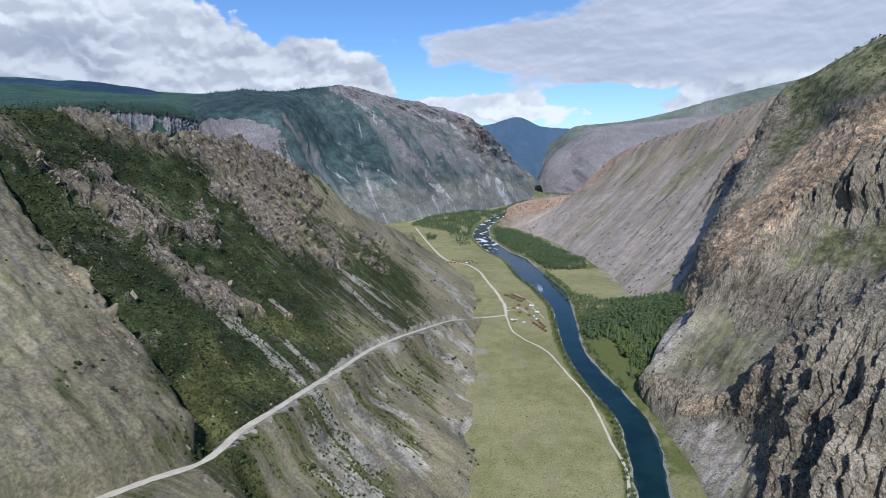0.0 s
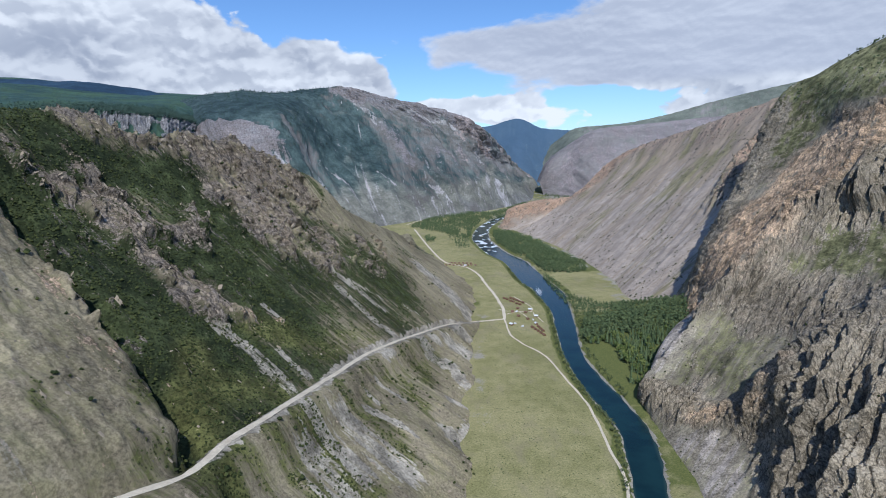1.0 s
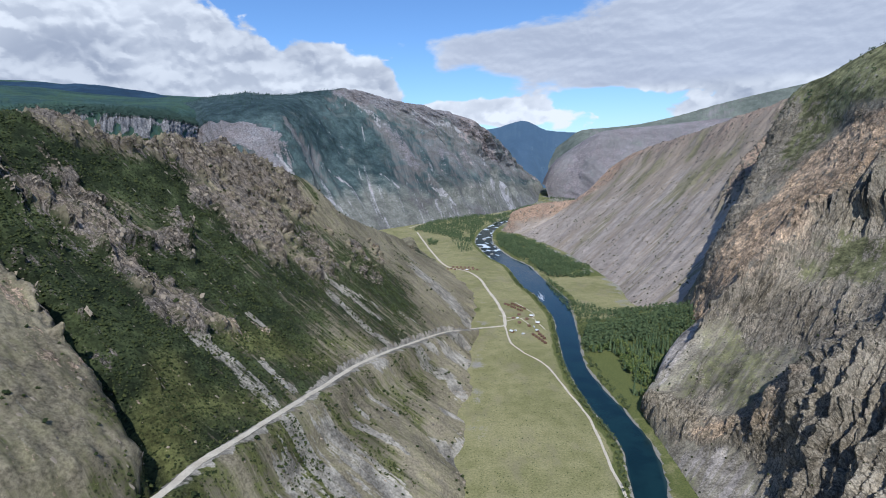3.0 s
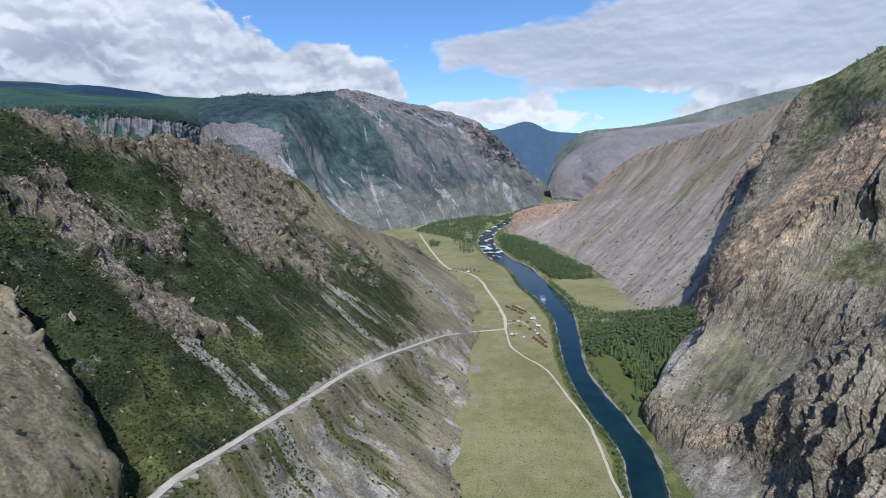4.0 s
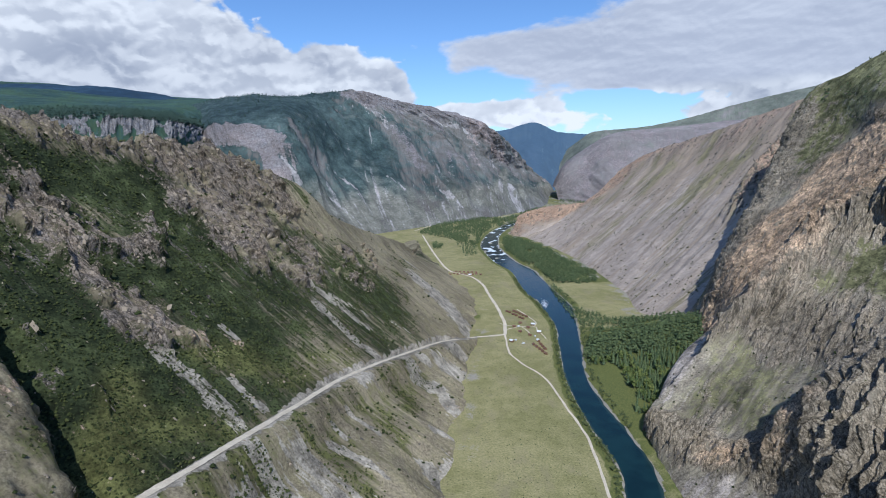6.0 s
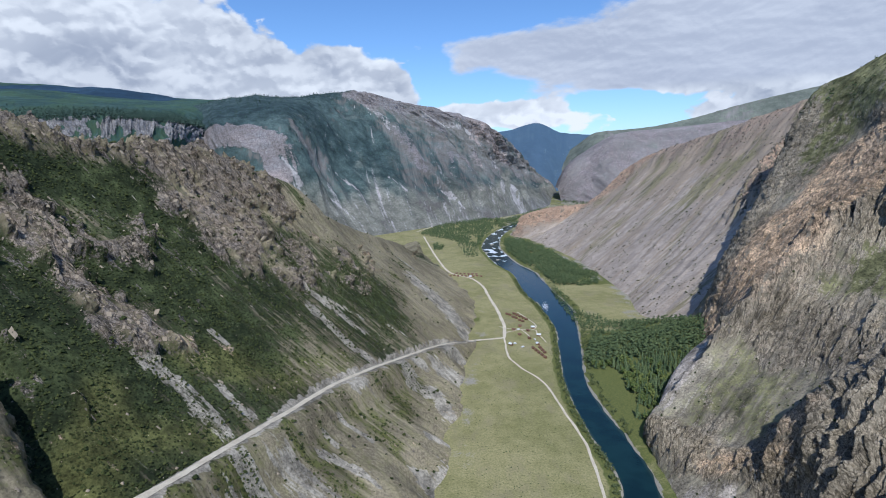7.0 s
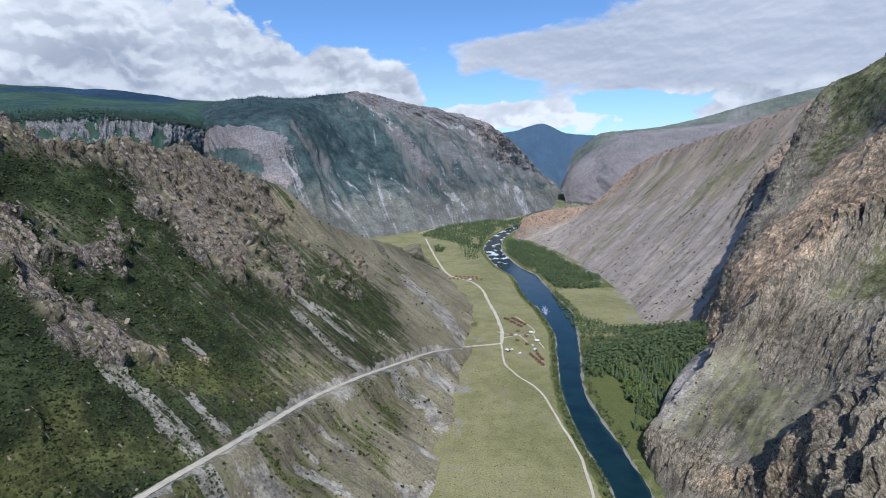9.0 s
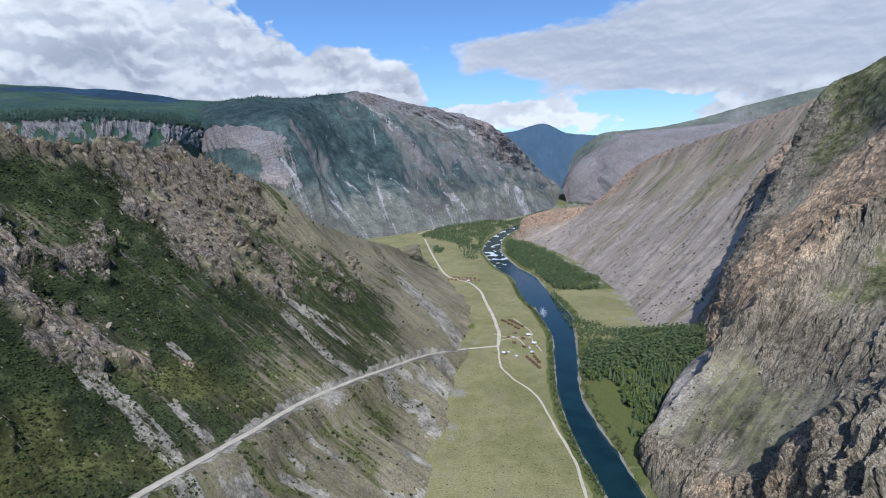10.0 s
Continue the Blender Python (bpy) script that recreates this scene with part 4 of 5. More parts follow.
def build_scree_slope():
    # foot and crest of the long grey slope on the far bank
    foot = [(420, 560, -4), (385, 700, -4), (345, 830, -4), (345, 950, -4), (365, 1080, -4), (365, 1200, -4), (360, 1400, -4), (335, 1600, -4), (318, 1690, -4), (296, 1775, -4), (275, 1838, -4), (256, 1878, -4), (246, 1930, -4), (262, 2040, -4)]
    crest = [(1000, 620, 440), (985, 800, 425), (975, 1000, 412), (970, 1200, 406), (966, 1400, 404), (930, 1500, 378), (875, 1650, 340), (815, 1768, 306), (766, 1930, 272), (691, 2017, 218), (520, 1925, 102), (395, 1950, 92), (295, 1945, 66), (330, 2050, 52)]
    foot, crest = np.array(foot, float), np.array(crest, float)
    rise = np.array([30, 30, 30, 30, 25, 10, -5, -10, -20, -40, -55, -55, -45, -40.0])
    rows = [crest + np.c_[rise * 0 + 420, rise * 0 + 60, rise * 1.6], crest + np.c_[rise * 0 + 120, rise * 0 + 30, rise]]
    for s in (0.0, 0.25, 0.5, 0.75, 1.0):
        r = crest + (foot - crest) * s
        r[:, 2] -= 40 * s * (1 - s)
        rows.append(r)
    grid, uu, vv = loft(rows, 500, 250, None, [0.3, 0.8, 1, 1, 1, 1, 1])
    nrm = normals(grid)
    down = (vv / vv.max() - 0.4) / 0.6
    lean = uu + 0.3 * vv
    pillars = strand(grid, [(610, 1110, 172), (672, 1170, 215), (730, 1230, 255), (800, 1270, 305), (850, 1260, 345)], 45)
    nose = strand(grid, [(262, 1900, 30), (290, 1920, 60), (395, 1920, 85), (508, 1900, 95), (566, 1900, 130), (690, 2000, 225), (760, 1950, 270)], 50)
    rock = np.clip(0.15 + 0.6 * fbm(lean / 150, vv / 220, 4) + 0.45 * np.exp(-((down - 0.1) / 0.16) ** 2) - 0.3 * sstep(down, 0.3, 0.6) + pillars + nose, 0, 0.8)
    move = 7 * (1 - sstep(down, 0.3, 0.75)) * fbm((lean + 25 * fbm(uu / 90, vv / 90, 3)) / 85, vv / 300, 5) + 5 * rock * (ridged(lean / 70, vv / 160, 5) + 0.2) + 3.5 * fbm(lean / 50, vv / 300, 4) + 1.2 * fbm(uu / 14, vv / 30, 3)
    move = move + pillars * (26 * saw(uu / 46 + 0.8 * fbm(uu / 60, vv / 60, 3)) + 12 * saw(vv / 34 + fbm(uu / 40, vv / 40, 3)) + 8)
    rust = np.clip(nose * 0.8 + 0.5 * pillars + (0.3 + 0.6 * fbm(uu / 200, vv / 140, 4)) * (1 - sstep(down, 0.25, 0.6)), 0, 1)
    grid = grid + nrm * (move * (1 - 0.7 * sstep(down, 0.88, 1.0)))[..., None]
    green = 0.36 + 0.9 * fbm(lean / 70, vv / 260, 5) + 0.4 * strand(grid, [(560, 1400, 130), (651, 1377, 181), (740, 1400, 240)], 60) + 0.4 * (1 - sstep(down, -0.3, 0.1))
    scree = 0.32 + 0.4 * fbm(lean / 60, vv / 260, 4) + 0.34 * sstep(down, 0.3, 0.8)
    ob = sheet("scree_slope", grid, uu, vv, SCREE_MAT, [rock, np.clip(green, 0, 1), np.clip(scree, 0, 1), rust], sstep(rock, 0.3, 0.6))
    tagged(ob, "long smooth grey scree slope under a brown rocky crest", "mountain slope", kind="structure")
    return grid, down, rock + pillars


MASSIF = [
    [(-2100, 4000, 560), (-1600, 4000, 600), (-1150, 3950, 635), (-850, 3850, 605), (-650, 3700, 625), (-430, 3550, 600), (-220, 3450, 540), (120, 3500, 450), (250, 3950, 325), (420, 4350, 190), (700, 4450, 60)],
    [(-2000, 3500, 520), (-1518, 3464, 590), (-1077, 3449, 648), (-814, 3334, 620), (-596, 3230, 641), (-386, 3066, 611), (-145, 3049, 550), (240, 3123, 459), (415, 3655, 332), (585, 4130, 200), (735, 4180, 72)],
    [(-1080, 2280, 418), (-884, 2131, 409), (-701, 2022, 394), (-533, 2070, 410), (-477, 2528, 420), (-313, 2884, 450), (-86, 2917, 388), (195, 2989, 265), (500, 3600, 181), (650, 4080, 120), (770, 4150, 48)],
    [(-1020, 2080, 240), (-825, 1946, 235), (-680, 1925, 250), (-498, 1979, 299), (-421, 2286, 213), (-236, 2537, 226), (-32, 2521, 169), (216, 2715, 154), (530, 3350, 89), (690, 3980, 60), (800, 4120, 25)],
    [(-960, 1850, -11), (-769, 1749, -11), (-568, 1795, -7), (-382, 1898, 0), (-238, 1993, 2), (-120, 2111, 0), (36, 2269, 0), (274, 2505, 0), (560, 2950, 0), (740, 3700, 0), (840, 4080, 0)],
]
PLATEAU = [
    [(-4098, 4308, 1002), (-3482, 4280, 943), (-2907, 4255, 893), (-2456, 4231, 832), (-2087, 4211, 780), (-1794, 4094, 740), (-1246, 3868, 690)],
    [(-2900, 2900, 660), (-2300, 2800, 625), (-1850, 2700, 590), (-1550, 2650, 545), (-1350, 2650, 535), (-1180, 2700, 548), (-1000, 2800, 520)],
    [(-1746, 1809, 458), (-1397, 1693, 436), (-1139, 1602, 422), (-939, 1574, 410), (-849, 1632, 407), (-776, 1749, 390), (-812, 2022, 380)],
    [(-1698, 1741, 368), (-1365, 1637, 353), (-1112, 1548, 346), (-917, 1521, 339), (-824, 1568, 335), (-751, 1675, 323), (-793, 1958, 307)],
    [(-1397, 1386, 131), (-1145, 1328, 130), (-947, 1271, 130), (-786, 1256, 127), (-700, 1283, 121), (-633, 1360, 108), (-677, 1607, 61)],
]
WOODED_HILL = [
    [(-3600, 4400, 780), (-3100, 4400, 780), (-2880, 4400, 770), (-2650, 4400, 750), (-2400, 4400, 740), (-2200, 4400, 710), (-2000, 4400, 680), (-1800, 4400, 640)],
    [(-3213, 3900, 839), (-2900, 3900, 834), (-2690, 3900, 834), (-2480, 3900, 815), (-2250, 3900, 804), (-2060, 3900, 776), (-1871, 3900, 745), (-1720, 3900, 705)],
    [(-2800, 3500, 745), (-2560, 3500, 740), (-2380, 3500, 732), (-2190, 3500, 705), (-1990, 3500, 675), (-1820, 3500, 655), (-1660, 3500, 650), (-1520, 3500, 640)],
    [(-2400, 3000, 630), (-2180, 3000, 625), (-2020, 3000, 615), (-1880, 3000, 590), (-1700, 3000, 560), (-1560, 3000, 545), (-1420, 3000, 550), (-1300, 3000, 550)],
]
FAR_HILL = [
    [(770, 3800, 60), (870, 3950, 190), (1100, 4050, 330), (1350, 4150, 420), (1700, 4250, 450), (2200, 4250, 480), (2900, 4250, 520)],
    [(722, 3500, 72), (795, 3590, 182), (965, 3720, 296), (1215, 3848, 406), (1569, 3943, 432), (2013, 3937, 470), (2697, 3925, 509)],
    [(722, 3400, 26), (765, 3330, 46), (870, 3230, 83), (1000, 3110, 116), (1238, 3089, 140), (1538, 2978, 134), (2062, 2960, 118)],
    [(715, 3330, -5), (780, 3180, -5), (860, 3000, -6), (940, 2800, -15), (1071, 2657, -36), (1377, 2647, -45), (1849, 2631, -59)],
]
FAR_RIDGE = [
    [(900, 4700, 200), (1080, 4640, 330), (1254, 4564, 446), (1608, 4508, 469), (1955, 4457, 528), (2249, 4411, 604), (2535, 4364, 669), (2781, 4264, 719), (3522, 4266, 851)],
    [(880, 4500, 100), (1040, 4420, 220), (1194, 4342, 325), (1530, 4279, 314), (1815, 4120, 323), (2060, 4017, 354), (2291, 3914, 383), (2506, 3808, 391), (3171, 3785, 371)],
    [(860, 4300, 20), (1000, 4250, 60), (1100, 4200, 100), (1450, 4150, 100), (1700, 4000, 100), (1950, 3850, 100), (2150, 3700, 100), (2350, 3600, 100), (3000, 3500, 100)],
]
BLUE_RANGE = [
    [(-239, 4815, 471), (197, 4802, 468), (537, 4795, 486), (805, 4798, 545), (1020, 4776, 458), (1309, 4764, 435), (1795, 4758, 483)],
    [(-238, 4562, 189), (179, 4548, 176), (503, 4537, 167), (752, 4494, 251), (955, 4471, 154), (1244, 4512, 145), (1707, 4496, 131)],
    [(-235, 4321, -26), (163, 4308, -38), (473, 4297, -47), (701, 4197, -4), (894, 4183, -52), (1181, 4273, -68), (1623, 4258, -81)],
]


# pale stone chutes down the massif, and half widths
CHUTES = [
    ([(-357, 2926, 511), (-300, 2918, 475), (-225, 2857, 414)], 20), ([(-515, 1957, 283), (-487, 1952, 248), (-459, 1942, 190)], 10),
    ([(-416, 2296, 213), (-371, 2286, 172), (-323, 2258, 138)], 6), ([(-412, 2071, 166), (-359, 2091, 108), (-262, 2044, 34)], 4),
    ([(-40, 2597, 224), (11, 2456, 129), (59, 2433, 93)], 9), ([(11, 2456, 129), (106, 2413, 52)], 8), ([(-205, 2438, 172), (-130, 2378, 125)], 8),
    ([(281, 3092, 253), (323, 2898, 152), (350, 2767, 74), (410, 2699, 10)], 26), ([(-475, 2195, 324), (-450, 2161, 243)], 9),
    ([(-74, 2982, 479), (42, 2992, 433), (189, 3037, 388)], 22), ([(-500, 2080, 300), (-455, 2060, 240)], 8),
]
MASSIF_CRAGS = [
    ([(-624, 2991, 612), (-493, 2904, 570), (-406, 2994, 597), (-332, 2979, 571)], 60), ([(-332, 2979, 571), (-218, 2989, 540), (-45, 3028, 510), (208, 3087, 450)], 62),
    ([(-45, 3000, 500), (60, 2900, 380), (120, 2760, 260)], 60), ([(208, 3087, 450), (300, 3120, 330), (360, 3200, 220)], 75),
    ([(-526, 2098, 412), (-485, 2078, 346), (-470, 2134, 310)], 22), ([(-240, 2870, 420), (-150, 2700, 300), (-60, 2560, 200)], 42),
]


def build_far():
    grid, uu, vv = loft(MASSIF, 400, 260, None, [0.3, 0.7, 1, 1, 1])
    base = grid
    x, y, z = (grid[..., k] for k in range(3))
    down = vv / vv.max()
    # gullies run down and up the valley
    lean = uu - 0.38 * vv + 30 * fbm(uu / 160, vv / 160, 3)
    face = sstep(down, 0.26, 0.42)
    west = 1 - sstep(x, -560, -430)
    wall = strand(base, [(-760, 2010, 350), (-645, 2010, 345), (-569, 1985, 330), (-526, 1950, 290), (-515, 1935, 240)], 62)
    wall = sstep(wall + 0.25 * fbm(uu / 40, vv / 40, 4), 0.35, 0.6) * (z < 402)
    crags = 0.0
    for line, width in MASSIF_CRAGS:
        crags = crags + 0.75 * strand(base, line, width)
    chute = 0.0
    for line, width in CHUTES:
        chute = np.maximum(chute, strand(base, line, width) * (0.7 + 1.3 * fbm(lean / 12, vv / 80, 4)))
    rock = -0.06 + 0.9 * fbm(lean / 100, vv / 420, 5) + 0.26 * sstep(x, -150, 200) + crags - 0.35 * sstep(down, 0.72, 0.9)
    rock = np.clip(rock * sstep(down, 0.2, 0.26) * (1 - west) + 0.9 * wall - 0.5 * chute, 0, 1)
    fin = saw(lean / 75 + 1.2 * fbm(uu / 130, vv / 130, 4))
    move = face * (1 - 0.6 * west) * ((42 + 12 * sstep(x, -250, 100)) * ridged(lean / 200, vv / 700, 5) + rock * (11 * fin + 6 * saw(lean / 28 + fbm(uu / 50, vv / 50, 3))))
    move = move + 9 * fbm(lean / 120, vv / 500, 4) * face + 2.5 * fbm(uu / 30, vv / 50, 4) + wall * (6 * ridged(uu / 40, vv / 160, 4) + 1.5 * saw(vv / 26 + fbm(uu / 60, vv / 60, 3)))
    grid = grid + normals(grid) * (move * (1 - sstep(down, 0.86, 1)))[..., None]
    green = 0.60 + 0.55 * fbm(lean / 200, vv / 420, 5) + 0.45 * fbm(lean / 60, vv / 500, 3) - 0.22 * sstep(x, -250, 150) + 0.2 * sstep(down, 0.7, 0.9) + 0.5 * west * (z > 395)
    green = np.clip(green - 0.5 * crags + 0.45 * strand(base, [(-560, 2300, 380), (-430, 2500, 330), (-330, 2650, 330), (-300, 2400, 200)], 150), 0, 1)
    scree = (0.16 + 0.5 * fbm(lean / 60, vv / 420, 4)) * sstep(down, 0.25, 0.35) * (1 - west) + 0.16 * sstep(down, 0.8, 0.95) + 0.8 * chute
    massif, wood = grid, sstep(green - 0.8 * rock - chute, 0.35, 0.6) * (down > 0.12) * (down < 0.8) + (down > 0.17) * (down < 0.23)
    rust = np.clip(0.2 + 0.5 * fbm(uu / 160, vv / 160, 3) + 0.8 * sstep(down, 0.8, 0.96) + 0.25 * sstep(x, -100, 200) + 0.4 * strand(base, [(300, 3100, 300), (330, 2900, 160)], 80), 0, 1)
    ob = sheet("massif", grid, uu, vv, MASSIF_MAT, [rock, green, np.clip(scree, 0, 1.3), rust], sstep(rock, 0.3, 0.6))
    tagged(ob, "broad dark mountain face of rock ribs, forest and pale scree chutes", "mountain", kind="structure")

    grid, uu, vv = loft(PLATEAU, 330, 210, None, [0.5, 0.7, 1.2, 2.4, 0.8])
    x, y, z = (grid[..., k] for k in range(3))
    low = 335 + 26 * fbm(uu / 120, uu / 300, 3)
    cliff = sstep(z, low - 8, low + 12) * (1 - sstep(z, 396, 408)) * (y < 2100)
    gaps = sstep(fbm(uu / 46, vv / 60, 4), -0.22, 0.05)
    move = cliff * gaps * (10 * ridged(uu / 34, vv / 140, 4) + 7 * saw(uu / 22 + 1.3 * fbm(uu / 40, vv / 40, 3)) + 4 * saw(vv / 17 + fbm(uu / 30, vv / 30, 3))) + 14 * fbm(uu / 400, vv / 400, 4) * (1 - cliff)
    grid = grid + normals(grid) * move[..., None]
    forest = np.clip(0.55 + 0.8 * fbm(uu / 260, vv / 420, 5), 0, 1)
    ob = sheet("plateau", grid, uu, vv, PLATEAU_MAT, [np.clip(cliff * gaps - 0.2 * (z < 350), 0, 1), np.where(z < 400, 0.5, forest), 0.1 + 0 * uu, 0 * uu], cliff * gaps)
    plateau = grid
    tagged(ob, "forested green plateau above a broken band of grey cliffs", "plateau", kind="structure")

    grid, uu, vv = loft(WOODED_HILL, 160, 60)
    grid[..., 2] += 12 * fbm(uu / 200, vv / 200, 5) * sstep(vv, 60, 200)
    ob = sheet("shaded_wooded_hill", grid, uu, vv, SHADED_HILL_MAT, [0 * uu, 0.6 + 0.5 * fbm(uu / 200, vv / 300, 4), 0 * uu, 0 * uu])
    tagged(ob, "wooded hill rising behind the plateau, coloured dark blue for cloud shadow and haze", "hill", kind="structure")

    for name, rows, mat, label, rocky, greeny in (
            ("far_hill", FAR_HILL, FAR_MAT, "distant brown mountain slope closing the valley", 0.45, 0.3),
            ("far_ridge", FAR_RIDGE, FAR_MAT, "long distant green mountain ridge", -0.5, 0.75),
            ("blue_range", BLUE_RANGE, HAZE_BLUE_MAT, "wooded mountain range at the valley's end, coloured blue for haze", 0.1, 0.6)):
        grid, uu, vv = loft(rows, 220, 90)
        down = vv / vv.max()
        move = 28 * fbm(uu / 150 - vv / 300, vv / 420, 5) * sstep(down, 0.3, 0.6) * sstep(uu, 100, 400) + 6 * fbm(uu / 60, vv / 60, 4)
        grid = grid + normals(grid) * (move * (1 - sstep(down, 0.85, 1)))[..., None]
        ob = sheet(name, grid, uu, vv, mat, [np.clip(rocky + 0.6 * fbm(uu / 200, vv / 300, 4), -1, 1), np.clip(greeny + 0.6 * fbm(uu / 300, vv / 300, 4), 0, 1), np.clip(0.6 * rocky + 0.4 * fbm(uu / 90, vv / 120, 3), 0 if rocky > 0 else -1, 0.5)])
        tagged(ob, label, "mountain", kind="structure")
    return massif, wood, plateau


HILL_GRID, HILL_GREEN, HILL_NEAR, HILL_DOWN, HILL_ROCK = build_hill()
build_roads()
SPUR_GRID, SPUR_GREEN, SPUR_ROCK = build_spur()
SCREE_GRID, SCREE_DOWN, SCREE_ROCK = build_scree_slope()
MASSIF_GRID, MASSIF_WOOD, PLATEAU_GRID = build_far()

# ---------------------------------------------------------------- growing things
def leaf_material(name, dark, light):
    m, n = material(name)
    geo = n.add("ShaderNodeNewGeometry")
    info = n.add("ShaderNodeObjectInfo")
    place = n.add("ShaderNodeTexCoord").outputs["Object"]
    mixed = n.math("ADD", n.math("MULTIPLY", geo.outputs["Random Per Island"], 0.6), n.math("MULTIPLY", info.outputs["Random"], 0.4))
    mixed = n.math("ADD", mixed, n.math("MULTIPLY", n.math("SUBTRACT", n.noise(place, 0.8, 3.0), 0.5), 0.6))
    finish(n, n.mix(n.smooth(mixed, 0.1, 0.9), dark, light), 0.85, spec=0.15)
    return m


NEEDLE_MAT = leaf_material("conifer_needles", (0.050, 0.082, 0.038), (0.14, 0.18, 0.082))
LEAF_MAT = leaf_material("birch_leaves", (0.07, 0.105, 0.03), (0.185, 0.21, 0.065))
SHRUB_MAT = leaf_material("shrub_leaves", (0.026, 0.036, 0.012), (0.072, 0.082, 0.027))
GROVE_MAT = leaf_material("grove_leaves", (0.062, 0.092, 0.042), (0.15, 0.185, 0.08))
# PINE_MAT is paled and blued to match the haze painted on plateau and massif
PINE_MAT = leaf_material("hazed_pine_needles", (0.044, 0.078, 0.064), (0.072, 0.112, 0.086))
WILLOW_MAT = leaf_material("willow_leaves", (0.05, 0.07, 0.028), (0.12, 0.14, 0.06))


def bark_material():
    m, n = material("bark")
    place = n.add("ShaderNodeTexCoord").outputs["Object"]
    finish(n, n.mix(n.noise(place, 3.0, 4.0), (0.09, 0.07, 0.055), (0.24, 0.22, 0.20)), 0.9, spec=0.1)
    return m


BARK_MAT = bark_material()


def tri_mesh(name, verts, tris, mat):
    mesh = bpy.data.meshes.new(name)
    mesh.from_pydata(np.asarray(verts, float).reshape(-1, 3).tolist(), [], np.asarray(tris, int).reshape(-1, 3).tolist())
    mesh.materials.append(mat)
    return mesh


def trunk_shape(h, r, rng, limbs):
    """A tapered trunk, with some limbs, as corners and triangles."""
    verts, tris = [], []

    def stem(a, b, ra, rb):
        start = len(verts)
        a, b = np.array(a, float), np.array(b, float)
        way = (b - a) / np.linalg.norm(b - a)
        side = np.cross(way, (0.3, 0.9, 0.2))
        side /= np.linalg.norm(side)
        other = np.cross(way, side)
        for c, rad in ((a, ra), (b, rb)):
            for k in range(5):
                verts.append(c + rad * (math.cos(k * 1.2566) * side + math.sin(k * 1.2566) * other))
        for k in range(5):
            j = (k + 1) % 5
            tris.extend([(start + k, start + j, start + 5 + j), (start + k, start + 5 + j, start + 5 + k)])

    lean = rng.uniform(-0.03, 0.03, 2) * h
    stem((0, 0, -0.5), (lean[0], lean[1], h), r, r * 0.15)
    for _ in range(limbs):
        z, a = rng.uniform(0.35, 0.75) * h, rng.uniform(0, 6.28)
        out = rng.uniform(0.15, 0.28) * h
        stem((0, 0, z), (out * math.cos(a), out * math.sin(a), z + out * 0.9), r * 0.35, r * 0.08)
    return verts, tris


def conifer_crown(h, r, rng, layers=8, arms=8):
    """Whorls of drooping boughs, each a bent pair of triangles."""
    verts, tris = [], []
    for k in range(layers):
        f = k / (layers - 1)
        z = h * (0.12 + 0.82 * f)
        reach = r * (1 - f) ** 0.8 + 0.15
        for j in range(arms):
            if rng.rand() < 0.12:
                continue
            a = j * 6.283 / arms + rng.uniform(-0.35, 0.35) + k
            q = reach * rng.uniform(0.7, 1.2)
            w = 0.5 * q + 0.15
            s, c = math.sin(a), math.cos(a)
            tip = (q * c, q * s, z - 0.32 * q + rng.uniform(-0.15, 0.15))
            m = 0.55 * q
            one, two = (m * c - w * s, m * s + w * c, z - 0.25 * q), (m * c + w * s, m * s - w * c, z - 0.25 * q)
            top = (0, 0, z + 0.11 * h)
            n = len(verts)
            verts.extend([top, one, tip, two])
            tris.extend([(n, n + 1, n + 2), (n, n + 2, n + 3)])
    return verts, tris


def broad_crown(h, r, rng, clumps=26):
    """Leafy clumps, small uneven lumps set round the limbs with gaps between."""
    verts, tris = [], []
    for _ in range(clumps):
        d = rng.normal(size=3)
        d /= np.linalg.norm(d)
        c = np.array([0, 0, 0.62 * h]) + d * np.array([r, r, 0.36 * h]) * rng.uniform(0.45, 1.0)
        size = rng.uniform(0.28, 0.5) * r
        n = len(verts)
        for p in ((1, 0, 0), (-1, 0, 0), (0, 1, 0), (0, -1, 0), (0, 0, 0.9), (0, 0, -0.7)):
            verts.append(c + size * (np.array(p) + rng.uniform(-0.35, 0.35, 3)))
        for i, j, k in ((0, 2, 4), (2, 1, 4), (1, 3, 4), (3, 0, 4), (2, 0, 5), (1, 2, 5), (3, 1, 5), (0, 3, 5)):
            tris.append((n + i, n + j, n + k))
    return verts, tris


def tree_kinds():
    rng = np.random.RandomState(11)
    kinds = []
    for n in range(4):
        h = (11.0, 9.0, 13.0, 10.0)[n]
        kinds.append(("conifer", h, tri_mesh("trunk", *trunk_shape(h * 0.96, 0.22, rng, 0), BARK_MAT), tri_mesh("crown", *conifer_crown(h, 0.19 * h, rng), NEEDLE_MAT)))
    for n in range(3):
        h = (8.0, 9.5, 7.0)[n]
        kinds.append(("birch", h, tri_mesh("trunk", *trunk_shape(h * 0.85, 0.16, rng, 4), BARK_MAT), tri_mesh("crown", *broad_crown(h, 0.3 * h, rng), LEAF_MAT)))
    return kinds


def inside(x, y, ring):
    """Which points lie in the ring of corners."""
    ring = np.asarray(ring, float)
    hit = np.zeros(np.shape(x), bool)
    for (ax, ay), (bx, by) in zip(ring, np.roll(ring, -1, 0)):
        cross = (ay > y) != (by > y)
        hit ^= cross & (x < (bx - ax) * (y - ay) / (by - ay + 1e-12) + ax)
    return hit


